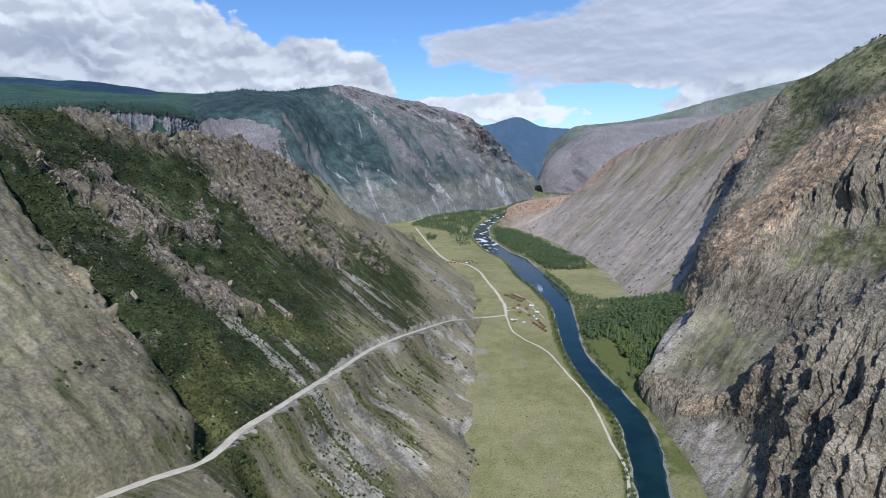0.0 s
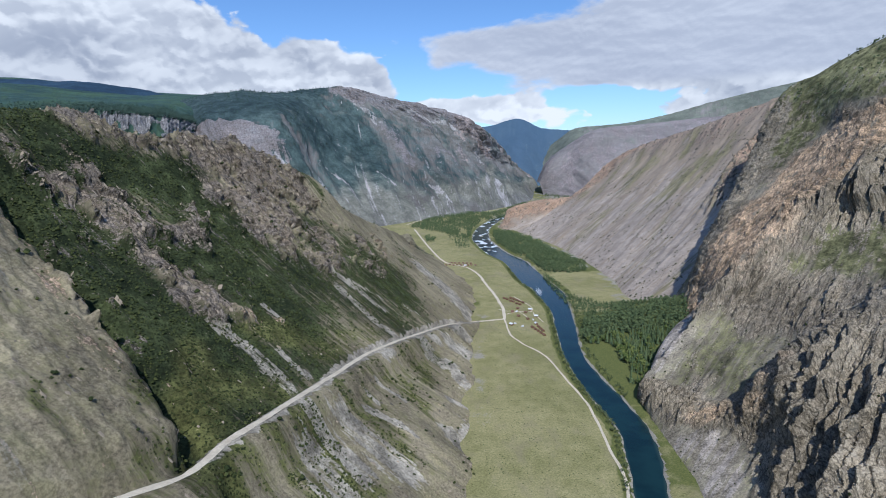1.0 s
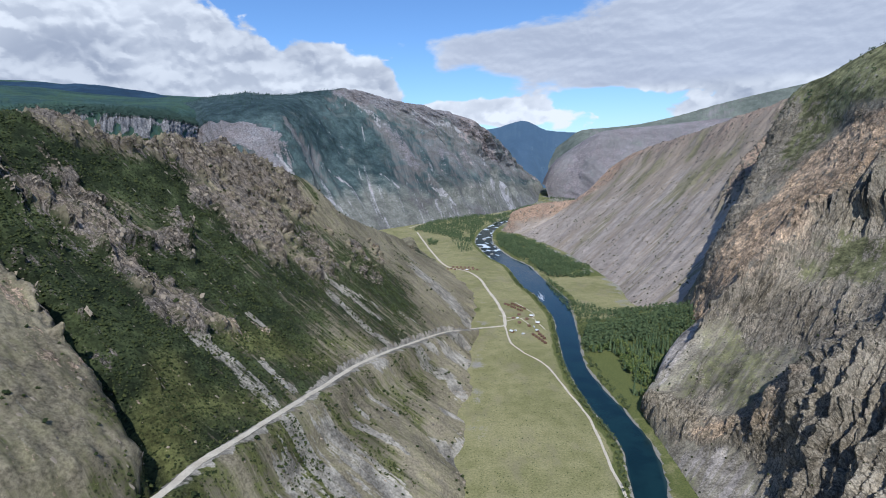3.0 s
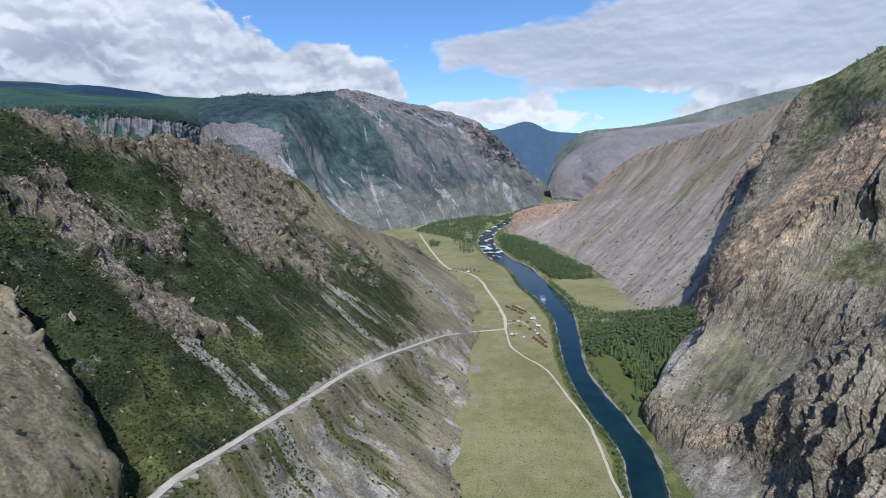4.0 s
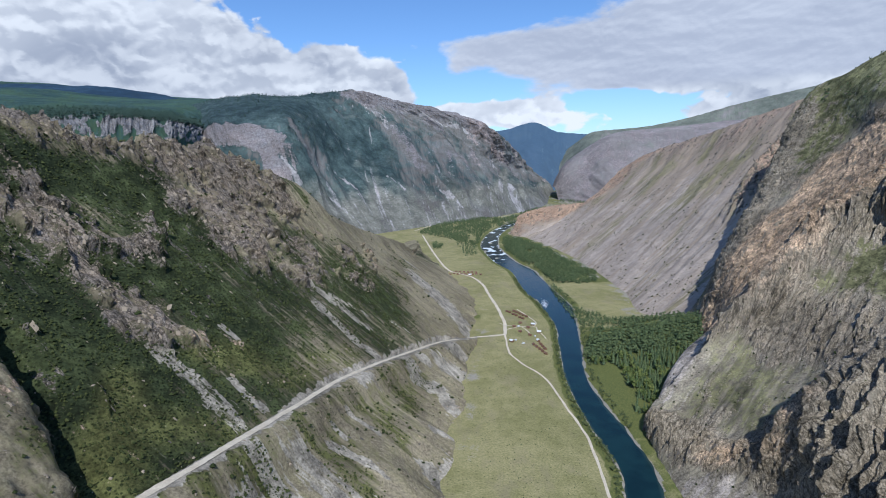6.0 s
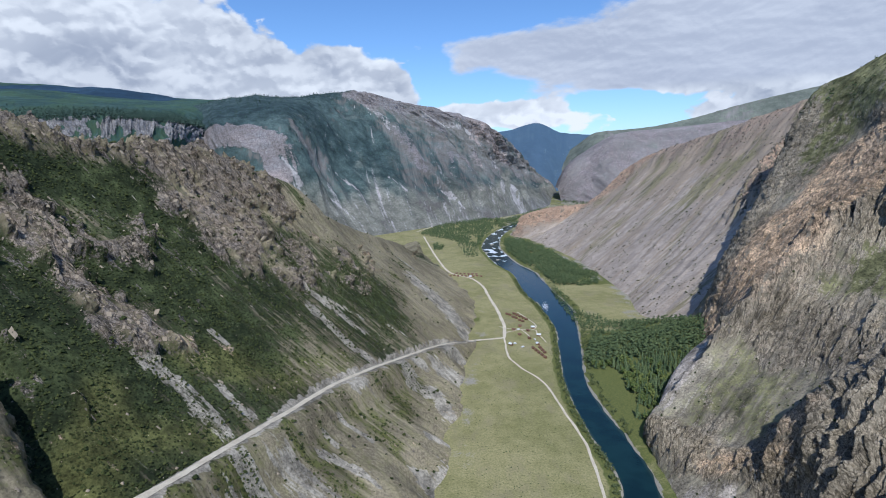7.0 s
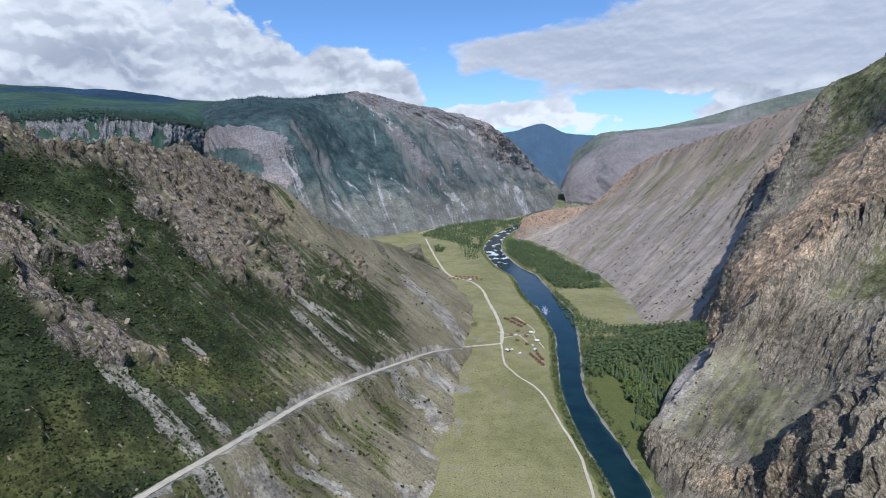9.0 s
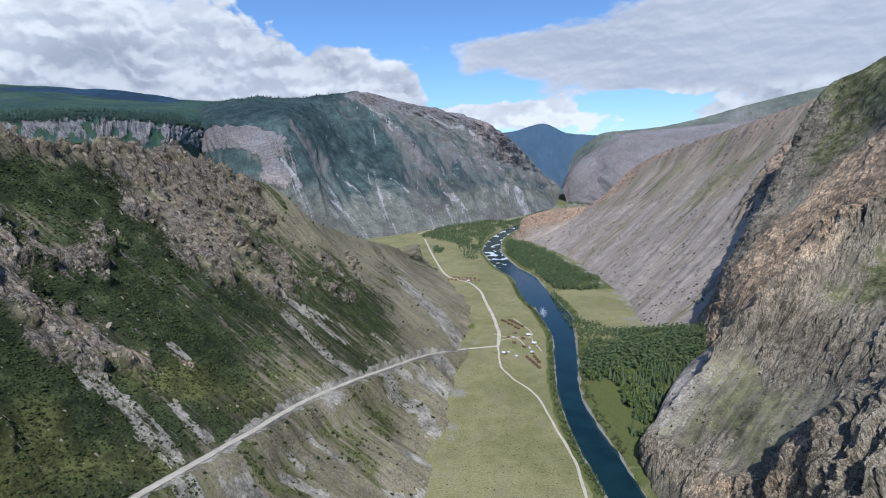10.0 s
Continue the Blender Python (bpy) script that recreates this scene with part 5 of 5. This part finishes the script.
def sown(ring, spacing, rng):
    """Uneven places inside a ring, about the spacing apart."""
    ring = np.asarray(ring, float)
    lo, hi = ring.min(0), ring.max(0)
    gx, gy = np.meshgrid(np.arange(lo[0], hi[0], spacing), np.arange(lo[1], hi[1], spacing))
    x = gx.ravel() + rng.uniform(-0.5, 0.5, gx.size) * spacing
    y = gy.ravel() + rng.uniform(-0.5, 0.5, gx.size) * spacing
    keep = inside(x, y, ring)
    return x[keep], y[keep]


WOOD = [(258, 850), (292, 800), (337, 772), (385, 752), (360, 722), (330, 690), (294, 654), (272, 618), (240, 575), (228, 592), (244, 640), (240, 668), (246, 700), (222, 716), (217, 760), (232, 800)]


def build_wood():
    rng = np.random.RandomState(5)
    kinds = tree_kinds()
    labels = {"conifer": "dark green conifer in the wood by the river", "birch": "light green birch in the wood by the river"}
    first = {}
    x, y = sown(WOOD, 4.6, rng)
    keep = (np.hypot(x - 262, y - 815) > 12) & (np.hypot((x - 232), (y - 690) * 0.6) > 14) & (perlin(x / 28, y / 28) > -0.5)
    x, y = x[keep], y[keep]
    order = np.argsort(y + 0.3 * x)
    rest = order[300:]
    x, y, more_x, more_y = x[order[:300]], y[order[:300]], x[rest], y[rest]
    z = ground_height(x, y)
    for px, py, pz in zip(x, y, z):
        wet = px < 262 or py < 640
        k = rng.randint(4, 7) if rng.rand() < (0.6 if wet else 0.25) else rng.randint(0, 4)
        s = rng.uniform(0.7, 1.3)
        m = pose(px, py, pz, 0, 0, rng.uniform(0, 360))
        if k in first:
            ob = copy_thing(first[k], m)
        else:
            kind, h, trunk, crown = kinds[k]
            ob = new("tree")
            new("trunk", trunk).parent = ob
            new("crown", crown).parent = ob
            ob.matrix_basis = m
            tagged(ob, labels[kind], "tree", "trees of the riverside wood")
            first[k] = ob
        ob.scale = (s * rng.uniform(0.85, 1.15), s, s * rng.uniform(0.9, 1.15))


    return np.stack([more_x, more_y, ground_height(more_x, more_y)], 1)


def scattered(name, shapes, places, sizes, mat, label, category, rng, flat=1.0, turn=None):
    """Many small growing things as one mesh, shapes of (corners, triangles) turned and sized at the places."""
    verts, tris, start = [], [], 0
    pick = rng.randint(0, len(shapes), len(places))
    for p, s, k in zip(places, sizes, pick):
        v, t = shapes[k]
        a = rng.uniform(0, 6.283) if turn is None else turn + rng.uniform(-0.4, 0.4)
        c, q = math.cos(a) * s, math.sin(a) * s
        w = np.empty_like(v)
        w[:, 0], w[:, 1], w[:, 2] = v[:, 0] * c - v[:, 1] * q + p[0], v[:, 0] * q + v[:, 1] * c + p[1], v[:, 2] * s * flat + p[2]
        if len(p) > 3 and flat < 1:
            w[:, 2] += (w[:, 0] - p[0]) * p[3] + (w[:, 1] - p[1]) * p[4]
        verts.append(w)
        tris.append(t + start)
        start += len(v)
    ob = new(name, tri_mesh(name, np.concatenate(verts), np.concatenate(tris), mat))
    return tagged(ob, label, category, kind="stuff")


def shrub_shapes(rng, lumps=2):
    """Low uneven bushes of a few lumps, 1 m across."""
    shapes = []
    for _ in range(8):
        verts, tris = [], []
        for k in range(lumps):
            c = np.array([rng.uniform(-0.3, 0.3), rng.uniform(-0.3, 0.3), rng.uniform(0.1, 0.35)])
            n = len(verts)
            size = rng.uniform(0.3, 0.5)
            for p in ((1, 0, 0), (0.31, 0.95, 0), (-0.81, 0.59, 0), (-0.81, -0.59, 0), (0.31, -0.95, 0), (0, 0, 0.9), (0, 0, -0.6)):
                verts.append(c + size * (np.array(p) + rng.uniform(-0.3, 0.3, 3)))
            for i in range(5):
                j = (i + 1) % 5
                tris.extend([(n + i, n + j, n + 5), (n + j, n + i, n + 6)])
        shapes.append((np.array(verts), np.array(tris)))
    return shapes


def picked(grid, weight, count, rng):
    """Places picked on a sheet, more where the weight is greater."""
    flat = grid.reshape(-1, 3)
    cell = np.linalg.norm(np.cross(np.gradient(grid, axis=0), np.gradient(grid, axis=1)), axis=-1)
    w = (weight * cell).ravel()
    at = rng.choice(len(flat), count, p=w / w.sum())
    n = normals(grid).reshape(-1, 3)[at]
    off = rng.uniform(-0.9, 0.9, (count, 3)) * (1, 1, 0)
    tilt = -n[:, :2] / np.maximum(n[:, 2:], 0.6)
    off[:, 2] = (off[:, :2] * tilt).sum(1)
    return np.hstack([flat[at] + off, tilt])


def stone_material():
    m, n = material("loose_rock")
    geo = n.add("ShaderNodeNewGeometry")
    place = n.add("ShaderNodeTexCoord").outputs["Object"]
    mixed = n.math("ADD", geo.outputs["Random Per Island"], n.math("MULTIPLY", n.math("SUBTRACT", n.noise(place, 0.7, 5.0, 0.7), 0.5), 0.8))
    finish(n, n.mix(n.smooth(mixed, 0.0, 1.0), (0.115, 0.100, 0.084), (0.345, 0.28, 0.205)), 0.93, spec=0.1)
    return m


STONE_MAT = stone_material()


def rock_shapes(rng):
    """Angular blocks about 1 m across, higher on one side, sunk at the base."""
    shapes = []
    for _ in range(10):
        long, wide, tall = rng.uniform(0.55, 0.9), rng.uniform(0.3, 0.5), rng.uniform(0.25, 0.6)
        verts = []
        for sx, sy, z in ((-1, -1, -0.5), (1, -1, -0.5), (1, 1, -0.5), (-1, 1, -0.5), (-0.7, -0.7, 1), (0.7, -0.7, 0.8), (0.6, 0.6, 0.7), (-0.6, 0.7, 1)):
            j = rng.uniform(-0.22, 0.22, 3)
            verts.append(((sx + j[0]) * wide, (sy + j[1]) * long, (z + j[2]) * tall))
        tris = [(4, 5, 6), (4, 6, 7)]
        for a, b in ((0, 1), (1, 2), (2, 3), (3, 0)):
            tris.extend([(a, b, b + 4), (a, b + 4, a + 4)])
        shapes.append((np.array(verts), np.array(tris)))
    return shapes


def build_rocks():
    rng = np.random.RandomState(33)
    blocks = rock_shapes(rng)
    y = HILL_GRID[..., 1]
    spot = sstep(fbm(HILL_GRID[..., 0] / 16, y / 16, 4), -0.25, 0.35)
    at = picked(HILL_GRID, (HILL_ROCK * spot + np.where(HILL_NEAR, 0.03, 0.006)) * (y > 250) * (y < 1000) * (HILL_DOWN > -0.02), 8000, rng)
    scattered("hillside_rocks", blocks, at, 0.5 + 1.7 * rng.rand(len(at)) ** 3.5, STONE_MAT, "brown angular rocks strewn over the hillside crags", "rocks", rng, 0.5, -1.45)
    y = SPUR_GRID[..., 1]
    spot = sstep(fbm(SPUR_GRID[..., 0] / 16, y / 16, 4), -0.3, 0.3)
    at = picked(SPUR_GRID, (SPUR_ROCK * spot + 0.03) * (y > 260), 8500, rng)
    scattered("spur_rocks", blocks, at, 0.6 + 2.2 * rng.rand(len(at)) ** 3.5, STONE_MAT, "brown angular rocks strewn over the spur", "rocks", rng, 0.6, -0.85)
    y = SCREE_GRID[..., 1]
    at = picked(SCREE_GRID, (np.clip(SCREE_ROCK, 0, 1.5) ** 2 + 0.03) * (y > 850) * (SCREE_DOWN > -0.05), 5000, rng)
    scattered("slope_rocks", blocks, at, 1.2 + 4.5 * rng.rand(len(at)) ** 3.5, STONE_MAT, "brown rocks standing out of the scree slope", "rocks", rng, 0.9)


def build_boulders():
    """Single boulders that have come to rest at the hillside's foot and beside the road."""
    rng = np.random.RandomState(8)
    shapes = []
    for _ in range(5):
        bm = bmesh.new()
        bmesh.ops.create_icosphere(bm, subdivisions=2, radius=0.5)
        axes = rng.normal(size=(6, 3))
        axes /= np.linalg.norm(axes, axis=1, keepdims=True)
        for v in bm.verts:
            for a in axes:
                over = v.co.dot(Vector(a)) - 0.33
                if over > 0:
                    v.co -= Vector(a) * over
            v.co += Vector(rng.uniform(-0.02, 0.02, 3))
        mesh = bpy.data.meshes.new("boulder")
        bm.to_mesh(mesh)
        bm.free()
        mesh.materials.append(STONE_MAT)
        shapes.append(mesh)
    flat = HILL_GRID.reshape(-1, 3)
    x, y, z = flat.T
    low = np.flatnonzero((z > 1.5) & (z < 14) & (y > 380) & (y < 820))
    road_d = polyline_distance(x, y, HILL_ROAD)[0]
    verge = np.flatnonzero((road_d > 7) & (road_d < 26) & (y > 290) & (y < 700))
    for at, size, where in [(flat[k], rng.uniform(1.2, 3.2), "foot") for k in rng.choice(low, 46)] + [(flat[k], rng.uniform(1.0, 2.6), "road") for k in rng.choice(verge, 44)]:
        ob = new("boulder", shapes[rng.randint(5)])
        ob.matrix_basis = pose(at[0], at[1], at[2] + 0.12 * size, rng.uniform(-30, 30), rng.uniform(-30, 30), rng.uniform(0, 360)) @ Matrix.Diagonal((size, size * rng.uniform(0.7, 1.2), size * 0.8, 1))
        tagged(ob, "grey-brown boulder lying at the foot of the hillside" if where == "foot" else "grey-brown boulder lying on the slope beside the dirt road", "boulder", "boulders of the hillside")


def build_growth():
    rng = np.random.RandomState(21)
    bushes, low = shrub_shapes(rng), shrub_shapes(rng, 1)
    y = HILL_GRID[..., 1]
    w = sstep(HILL_GREEN, 0.3, 0.75) * (y > 240) * (y < 1100) * (HILL_DOWN > -0.03) * np.where(HILL_NEAR, 0.6, 1.0) * sstep(fbm(HILL_GRID[..., 0] / 20, y / 20, 3), -0.5, 0.3)
    at = picked(HILL_GRID, w, 19000, rng)
    scattered("hillside_shrubs", low, at, 0.8 + 2.2 * rng.rand(len(at)) ** 2.2, SHRUB_MAT, "low dark green shrubs dotted over the hillside", "shrubs", rng)
    off_road = polyline_distance(HILL_GRID[..., 0], y, HILL_ROAD)[0] > 7
    at = picked(HILL_GRID, (y > 240) * (y < 1000) * (HILL_DOWN > 0) * off_road * 1.0, 500, rng)
    scattered("hillside_bushes", bushes, at, 2.0 + 2.2 * rng.rand(len(at)) ** 2, SHRUB_MAT, "scattered larger dark bushes on the hillside", "shrubs", rng)
    y = SPUR_GRID[..., 1]
    at = picked(SPUR_GRID, (0.2 + SPUR_GREEN) * (y > 250), 6500, rng)
    scattered("spur_shrubs", low, at, 0.9 + 2.4 * rng.rand(len(at)) ** 2.5, SHRUB_MAT, "low green shrubs scattered over the rocky spur", "shrubs", rng)
    top = (SPUR_GRID[..., 2] > 340) * (SPUR_GRID[..., 1] < 1000) * (SPUR_GRID[..., 1] > 700) * sstep(fbm(SPUR_GRID[..., 0] / 40, y / 40, 3), -0.1, 0.4)
    at = picked(SPUR_GRID, top + 1e-9, 260, rng)
    small = [(np.array(v), np.array(t)) for v, t in (broad_crown(1.2, 0.42, rng, 9) for _ in range(5))]
    scattered("spur_trees", small, at, 3.0 + 3.0 * rng.rand(len(at)), NEEDLE_MAT, "small dark trees and bushes on the grassy spur top", "trees", rng)
    at = picked(SCREE_GRID, (SCREE_GRID[..., 1] > 800) * (SCREE_DOWN > 0.1) * sstep(fbm(SCREE_GRID[..., 0] / 60, SCREE_GRID[..., 1] / 90, 3), -0.3, 0.4) * (0.3 + SCREE_DOWN), 2600, rng)
    scattered("slope_shrubs", bushes, at, 1.2 + 2.6 * rng.rand(len(at)) ** 2.5, SHRUB_MAT, "small dark shrubs dotted over the scree slope", "shrubs", rng)
    # willows along the banks
    py = rng.uniform(330, 1250, 1500)
    mid, half = river_at(py)
    left = rng.rand(len(py)) < 0.55
    px = np.where(left, mid - half - 1.5 - 6 * rng.rand(len(py)) ** 1.3, mid + half + 3 + 8 * rng.rand(len(py)))
    keep = (perlin(px / 15, py / 25) > np.where(left, -0.4, np.where(py < 880, -0.5, 0.1))) & (left | (py > 560))
    px, py = px[keep], py[keep]
    at = np.stack([px, py, ground_height(px, py) - 0.3], 1)
    scattered("bank_willows", small, at, 1.6 + 2.4 * rng.rand(len(at)), WILLOW_MAT, "grey-green willow scrub along the river banks", "shrubs", rng)
    # meadow tufts
    gx, gy = rng.uniform(30, 165, 2600), rng.uniform(330, 840, 2600)
    keep = (perlin(gx / 30, gy / 30) > -0.1) & (gx > 45 + 0.03 * (gy - 400)) & (gx < 150)
    at = np.stack([gx[keep], gy[keep], ground_height(gx[keep], gy[keep])], 1)
    scattered("meadow_tufts", bushes, at, 0.5 + 0.8 * rng.rand(len(at)) ** 2, WILLOW_MAT, "small grey-green tufts dotted over the meadow", "plants", rng)
    # woods farther up the valley
    cones = [(np.array(v), np.array(t)) for v, t in (conifer_crown(1.0, 0.2, rng, 3, 5) for _ in range(5))]
    crowns = [(np.array(v), np.array(t)) for v, t in (broad_crown(1.0, 0.34, rng, 7) for _ in range(5))]
    rings = [([(226, 1850), (270, 1800), (318, 1650), (338, 1429), (372, 1235), (345, 1175), (300, 1165), (262, 1175), (256, 1300), (226, 1450), (208, 1600), (212, 1720)], 5.2, 10),
             ([(-60, 2010), (9, 1919), (65, 1817), (124, 1690), (140, 1720), (165, 1932), (215, 2120), (330, 2270), (560, 2800), (600, 2850), (500, 2820), (300, 2420), (193, 2440), (30, 2290), (-40, 2100)], 7.5, 10),
             ([(0, 1660), (25, 1660), (30, 1760), (-5, 1760)], 5, 9), ([(90, 1520), (125, 1520), (128, 1700), (100, 1900), (60, 1900)], 9, 8),
             ([(242, 860), (262, 850), (330, 850), (300, 920), (262, 980), (258, 1040), (262, 1100), (258, 1160), (246, 1160)], 4.8, 6),
             ([(285, 800), (337, 768), (392, 748), (380, 790), (335, 850), (300, 875)], 4.8, 8),
             ([(690, 3170), (790, 2990), (850, 3000), (790, 3300), (770, 3480), (740, 3400)], 15, 12)]
    at, size = [WOOD_REST], [rng.uniform(6, 11, len(WOOD_REST))]
    for ring, spacing, tall in rings:
        x, y = sown(ring, spacing, rng)
        keep = perlin(x / 50, y / 50) > -0.35
        at.append(np.stack([x[keep], y[keep], ground_height(x[keep], y[keep]) - 0.3], 1))
        size.append(tall * rng.uniform(0.6, 1.2, keep.sum()))
    scattered("valley_trees", crowns + cones, np.concatenate(at), np.concatenate(size), GROVE_MAT, "groves of green trees on the far valley floor", "trees", rng)
    # forest on the plateau and the massif's shoulder
    z = PLATEAU_GRID[..., 2]
    w = (z > 396) * np.exp(-((z - 400) / 22) ** 2) * (PLATEAU_GRID[..., 0] > -1900) * (PLATEAU_GRID[..., 1] < 2100)
    at = picked(PLATEAU_GRID, w + 1e-12, 2600, rng)
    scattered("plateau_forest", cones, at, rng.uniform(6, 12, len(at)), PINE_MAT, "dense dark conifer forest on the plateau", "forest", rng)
    w = MASSIF_WOOD
    at = picked(MASSIF_GRID, w + 1e-12, 3000, rng)
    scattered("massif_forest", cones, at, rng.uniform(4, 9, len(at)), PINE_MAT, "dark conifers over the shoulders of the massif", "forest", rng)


# ---------------------------------------------------------------- the camp by the road fork
def plain(name, colour, colour2, scale=1.5, rough=0.8, spec=0.2):
    m, n = material(name)
    place = n.add("ShaderNodeTexCoord").outputs["Object"]
    finish(n, n.mix(n.smooth(n.noise(place, scale, 5.0, 0.65), 0.3, 0.7), colour, colour2), rough, spec=spec)
    return m


TIMBER_MAT = plain("brown_timber", (0.16, 0.09, 0.05), (0.26, 0.16, 0.09))
RED_MAT = plain("red_roofing", (0.16, 0.085, 0.062), (0.225, 0.125, 0.09))
WHITE_MAT = plain("white_sheet_metal", (0.66, 0.67, 0.68), (0.8, 0.8, 0.8), 1.0, 0.45, 0.4)
DOOR_MAT = plain("dark_door", (0.06, 0.04, 0.03), (0.1, 0.07, 0.05))
PANE_MAT = plain("dark_pane", (0.02, 0.025, 0.03), (0.03, 0.035, 0.04), 1.0, 0.1, 0.5)
TYRE_MAT = plain("black_rubber", (0.015, 0.015, 0.015), (0.03, 0.03, 0.03))


def part(name, bm, mat, parent, label=""):
    """Links a bmesh as one mesh object under a thing or a part."""
    mesh = bpy.data.meshes.new(name)
    bm.to_mesh(mesh)
    bm.free()
    mesh.materials.append(mat)
    ob = new(name, mesh)
    ob.parent = parent
    if label:
        ob["label"] = label
    return ob


def box(x0, x1, y0, y1, z0, z1, bm=None, bevel=0.0):
    bm = bm or bmesh.new()
    made = bmesh.ops.create_cube(bm, size=1.0)["verts"]
    for v in made:
        v.co = ((x0 + x1) / 2 + v.co.x * (x1 - x0), (y0 + y1) / 2 + v.co.y * (y1 - y0), (z0 + z1) / 2 + v.co.z * (z1 - z0))
    if bevel:
        bmesh.ops.bevel(bm, geom=[e for e in bm.edges if all(v in made for v in e.verts)], offset=bevel, segments=2, affect="EDGES")
    return bm


def gable(w, d, eave, ridge, over, thick):
    """A pitched roof of two slabs with overhanging eaves."""
    bm = bmesh.new()
    for s in (-1, 1):
        low = eave - over * (ridge - eave) / (w / 2)
        ring = [(s * (w / 2 + over), low), (0, ridge), (0, ridge + thick), (s * (w / 2 + over), low + thick)]
        ends = [[bm.verts.new((x, y, z)) for x, z in ring] for y in (-d / 2 - over, d / 2 + over)]
        bm.faces.new(ends[0])
        bm.faces.new(ends[1][::-1])
        for k in range(4):
            j = (k + 1) % 4
            bm.faces.new((ends[0][k], ends[1][k], ends[1][j], ends[0][j]))
    bmesh.ops.recalc_face_normals(bm, faces=bm.faces)
    return bm


def hut(w, d, eave, ridge, wall_mat, roof_mat, label, group, roof_label):
    """A small gabled cabin."""
    ob = new("hut")
    bm = box(-w / 2, w / 2, -d / 2, d / 2, -0.6, eave)
    for y in (-d / 2, d / 2):
        a, b, c = (bm.verts.new(p) for p in ((-w / 2, y, eave), (w / 2, y, eave), (0, y, ridge)))
        bm.faces.new((a, b, c))
    part("walls", bm, wall_mat, ob)
    part("roof", gable(w, d, eave, ridge, 0.45, 0.12), roof_mat, ob, roof_label)
    part("door", box(-0.45, 0.45, -d / 2 - 0.05, -d / 2 + 0.02, 0.0, 1.95), DOOR_MAT, ob, "dark wooden door")
    for s in (-1, 1):
        frame_ob = part("window", box(s * w / 2 - 0.03, s * w / 2 + 0.03, -0.55, 0.55, 1.0, 1.9), WHITE_MAT, ob, "white window frame")
        part("pane", box(s * w / 2 - 0.04, s * w / 2 + 0.04, -0.46, 0.46, 1.08, 1.82), PANE_MAT, frame_ob, "dark glass")
    return tagged(ob, label, "hut", group)


def van():
    """A parked white van."""
    ob = new("van")
    part("body", box(-0.95, 0.95, -2.3, 2.3, 0.35, 1.2, bevel=0.12), WHITE_MAT, ob)
    part("cabin", box(-0.85, 0.85, -2.1, 1.3, 1.15, 2.1, bevel=0.2), WHITE_MAT, ob)
    part("windscreen", box(-0.75, 0.75, 1.2, 1.34, 1.3, 1.95), PANE_MAT, ob, "dark glass windscreen")
    for x in (-0.9, 0.9):
        for y in (-1.45, 1.45):
            bm = bmesh.new()
            bmesh.ops.create_cone(bm, cap_ends=True, segments=14, radius1=0.36, radius2=0.36, depth=0.24, matrix=pose(x, y, 0.36, 0, 90, 0))
            part("wheel", bm, TYRE_MAT, ob, "black rubber tyre")
    return tagged(ob, "white van parked on the trodden ground of the camp", "van", "vehicles of the camp")


def build_camp():
    rng = random.Random(4)
    red = hut(3.4, 4.4, 2.2, 3.3, TIMBER_MAT, RED_MAT, "small brown timber hut with a red roof", "huts of the camp", "red sheet roof")
    white = hut(4.4, 5.6, 2.4, 3.8, TIMBER_MAT, WHITE_MAT, "timber hut with a white metal roof", "white-roofed huts of the camp", "white metal roof")
    spots = [(139 + 4.2 * k, 972 - 9.5 * k + 3 * (k % 2), 28) for k in range(6)] + [(151 + 4.0 * k, 972 - 8.5 * k, 28) for k in range(5)]
    spots += [(157 + 2.6 * k, 800 - 8.5 * k, 12) for k in range(5)] + [(167 + 1.5 * k, 803 - 9.0 * k, 12) for k in range(3)]
    spots += [(152, 902, 80), (161, 878, 65), (140, 884, 75), (158, 842, 20), (146, 860, 50)]
    spots += [(46 + 8.5 * k, 1292 + 6 * (k % 2) - 2 * k, 80) for k in range(9)] + [(60 + 9 * k, 1316 - 3 * k, 80) for k in range(6)]
    for n, (x, y, turn) in enumerate(spots):
        m = pose(x, y, float(ground_height(np.array(x), np.array(y))) + 0.1, 0, 0, turn + rng.uniform(-9, 9))
        if n == 0:
            red.matrix_basis = m
        else:
            copy_thing(red, m)
    for n, (x, y, turn) in enumerate([(171, 893, 75), (174, 856, 78), (166, 817, 10), (128, 817, 40), (90, 1275, 80)]):
        m = pose(x, y, float(ground_height(np.array(x), np.array(y))) + 0.1, 0, 0, turn)
        if n == 0:
            white.matrix_basis = m
        else:
            copy_thing(white, m)
    first = van()
    for n, (x, y, turn) in enumerate([(147, 886, 80), (165, 838, 10), (134, 822, 60), (143, 806, 100)]):
        m = pose(x, y, float(ground_height(np.array(x), np.array(y))) + 0.1, 0, 0, turn)
        if n == 0:
            first.matrix_basis = m
        else:
            copy_thing(first, m)


TRACKS = [[(124, 872, 3), (138, 880, 3), (150, 886, 3), (166, 888, 3), (174, 880, 3), (172, 862, 3)], [(120, 905, 3), (132, 893, 3), (147, 887, 3)],
          [(172, 888, 3), (178, 905, 3), (172, 935, 3), (164, 965, 3), (158, 985, 3)], [(152, 886, 3), (158, 862, 3), (160, 840, 3)], [(172, 868, 3), (178, 845, 3), (180, 828, 3)]]


def build_tracks():
    for n, line in enumerate(TRACKS):
        ob = ribbon("camp_track", line, 1.8, 2.0, lambda x, y, z: ground_height(x, y) + 0.16, ROAD_MAT, 0.5, 2.0 + n)
        tagged(ob, "thin trodden dirt track between the huts", "track", kind="structure")


WOOD_REST = build_wood()
build_rocks()
build_boulders()
build_growth()
build_camp()
build_tracks()
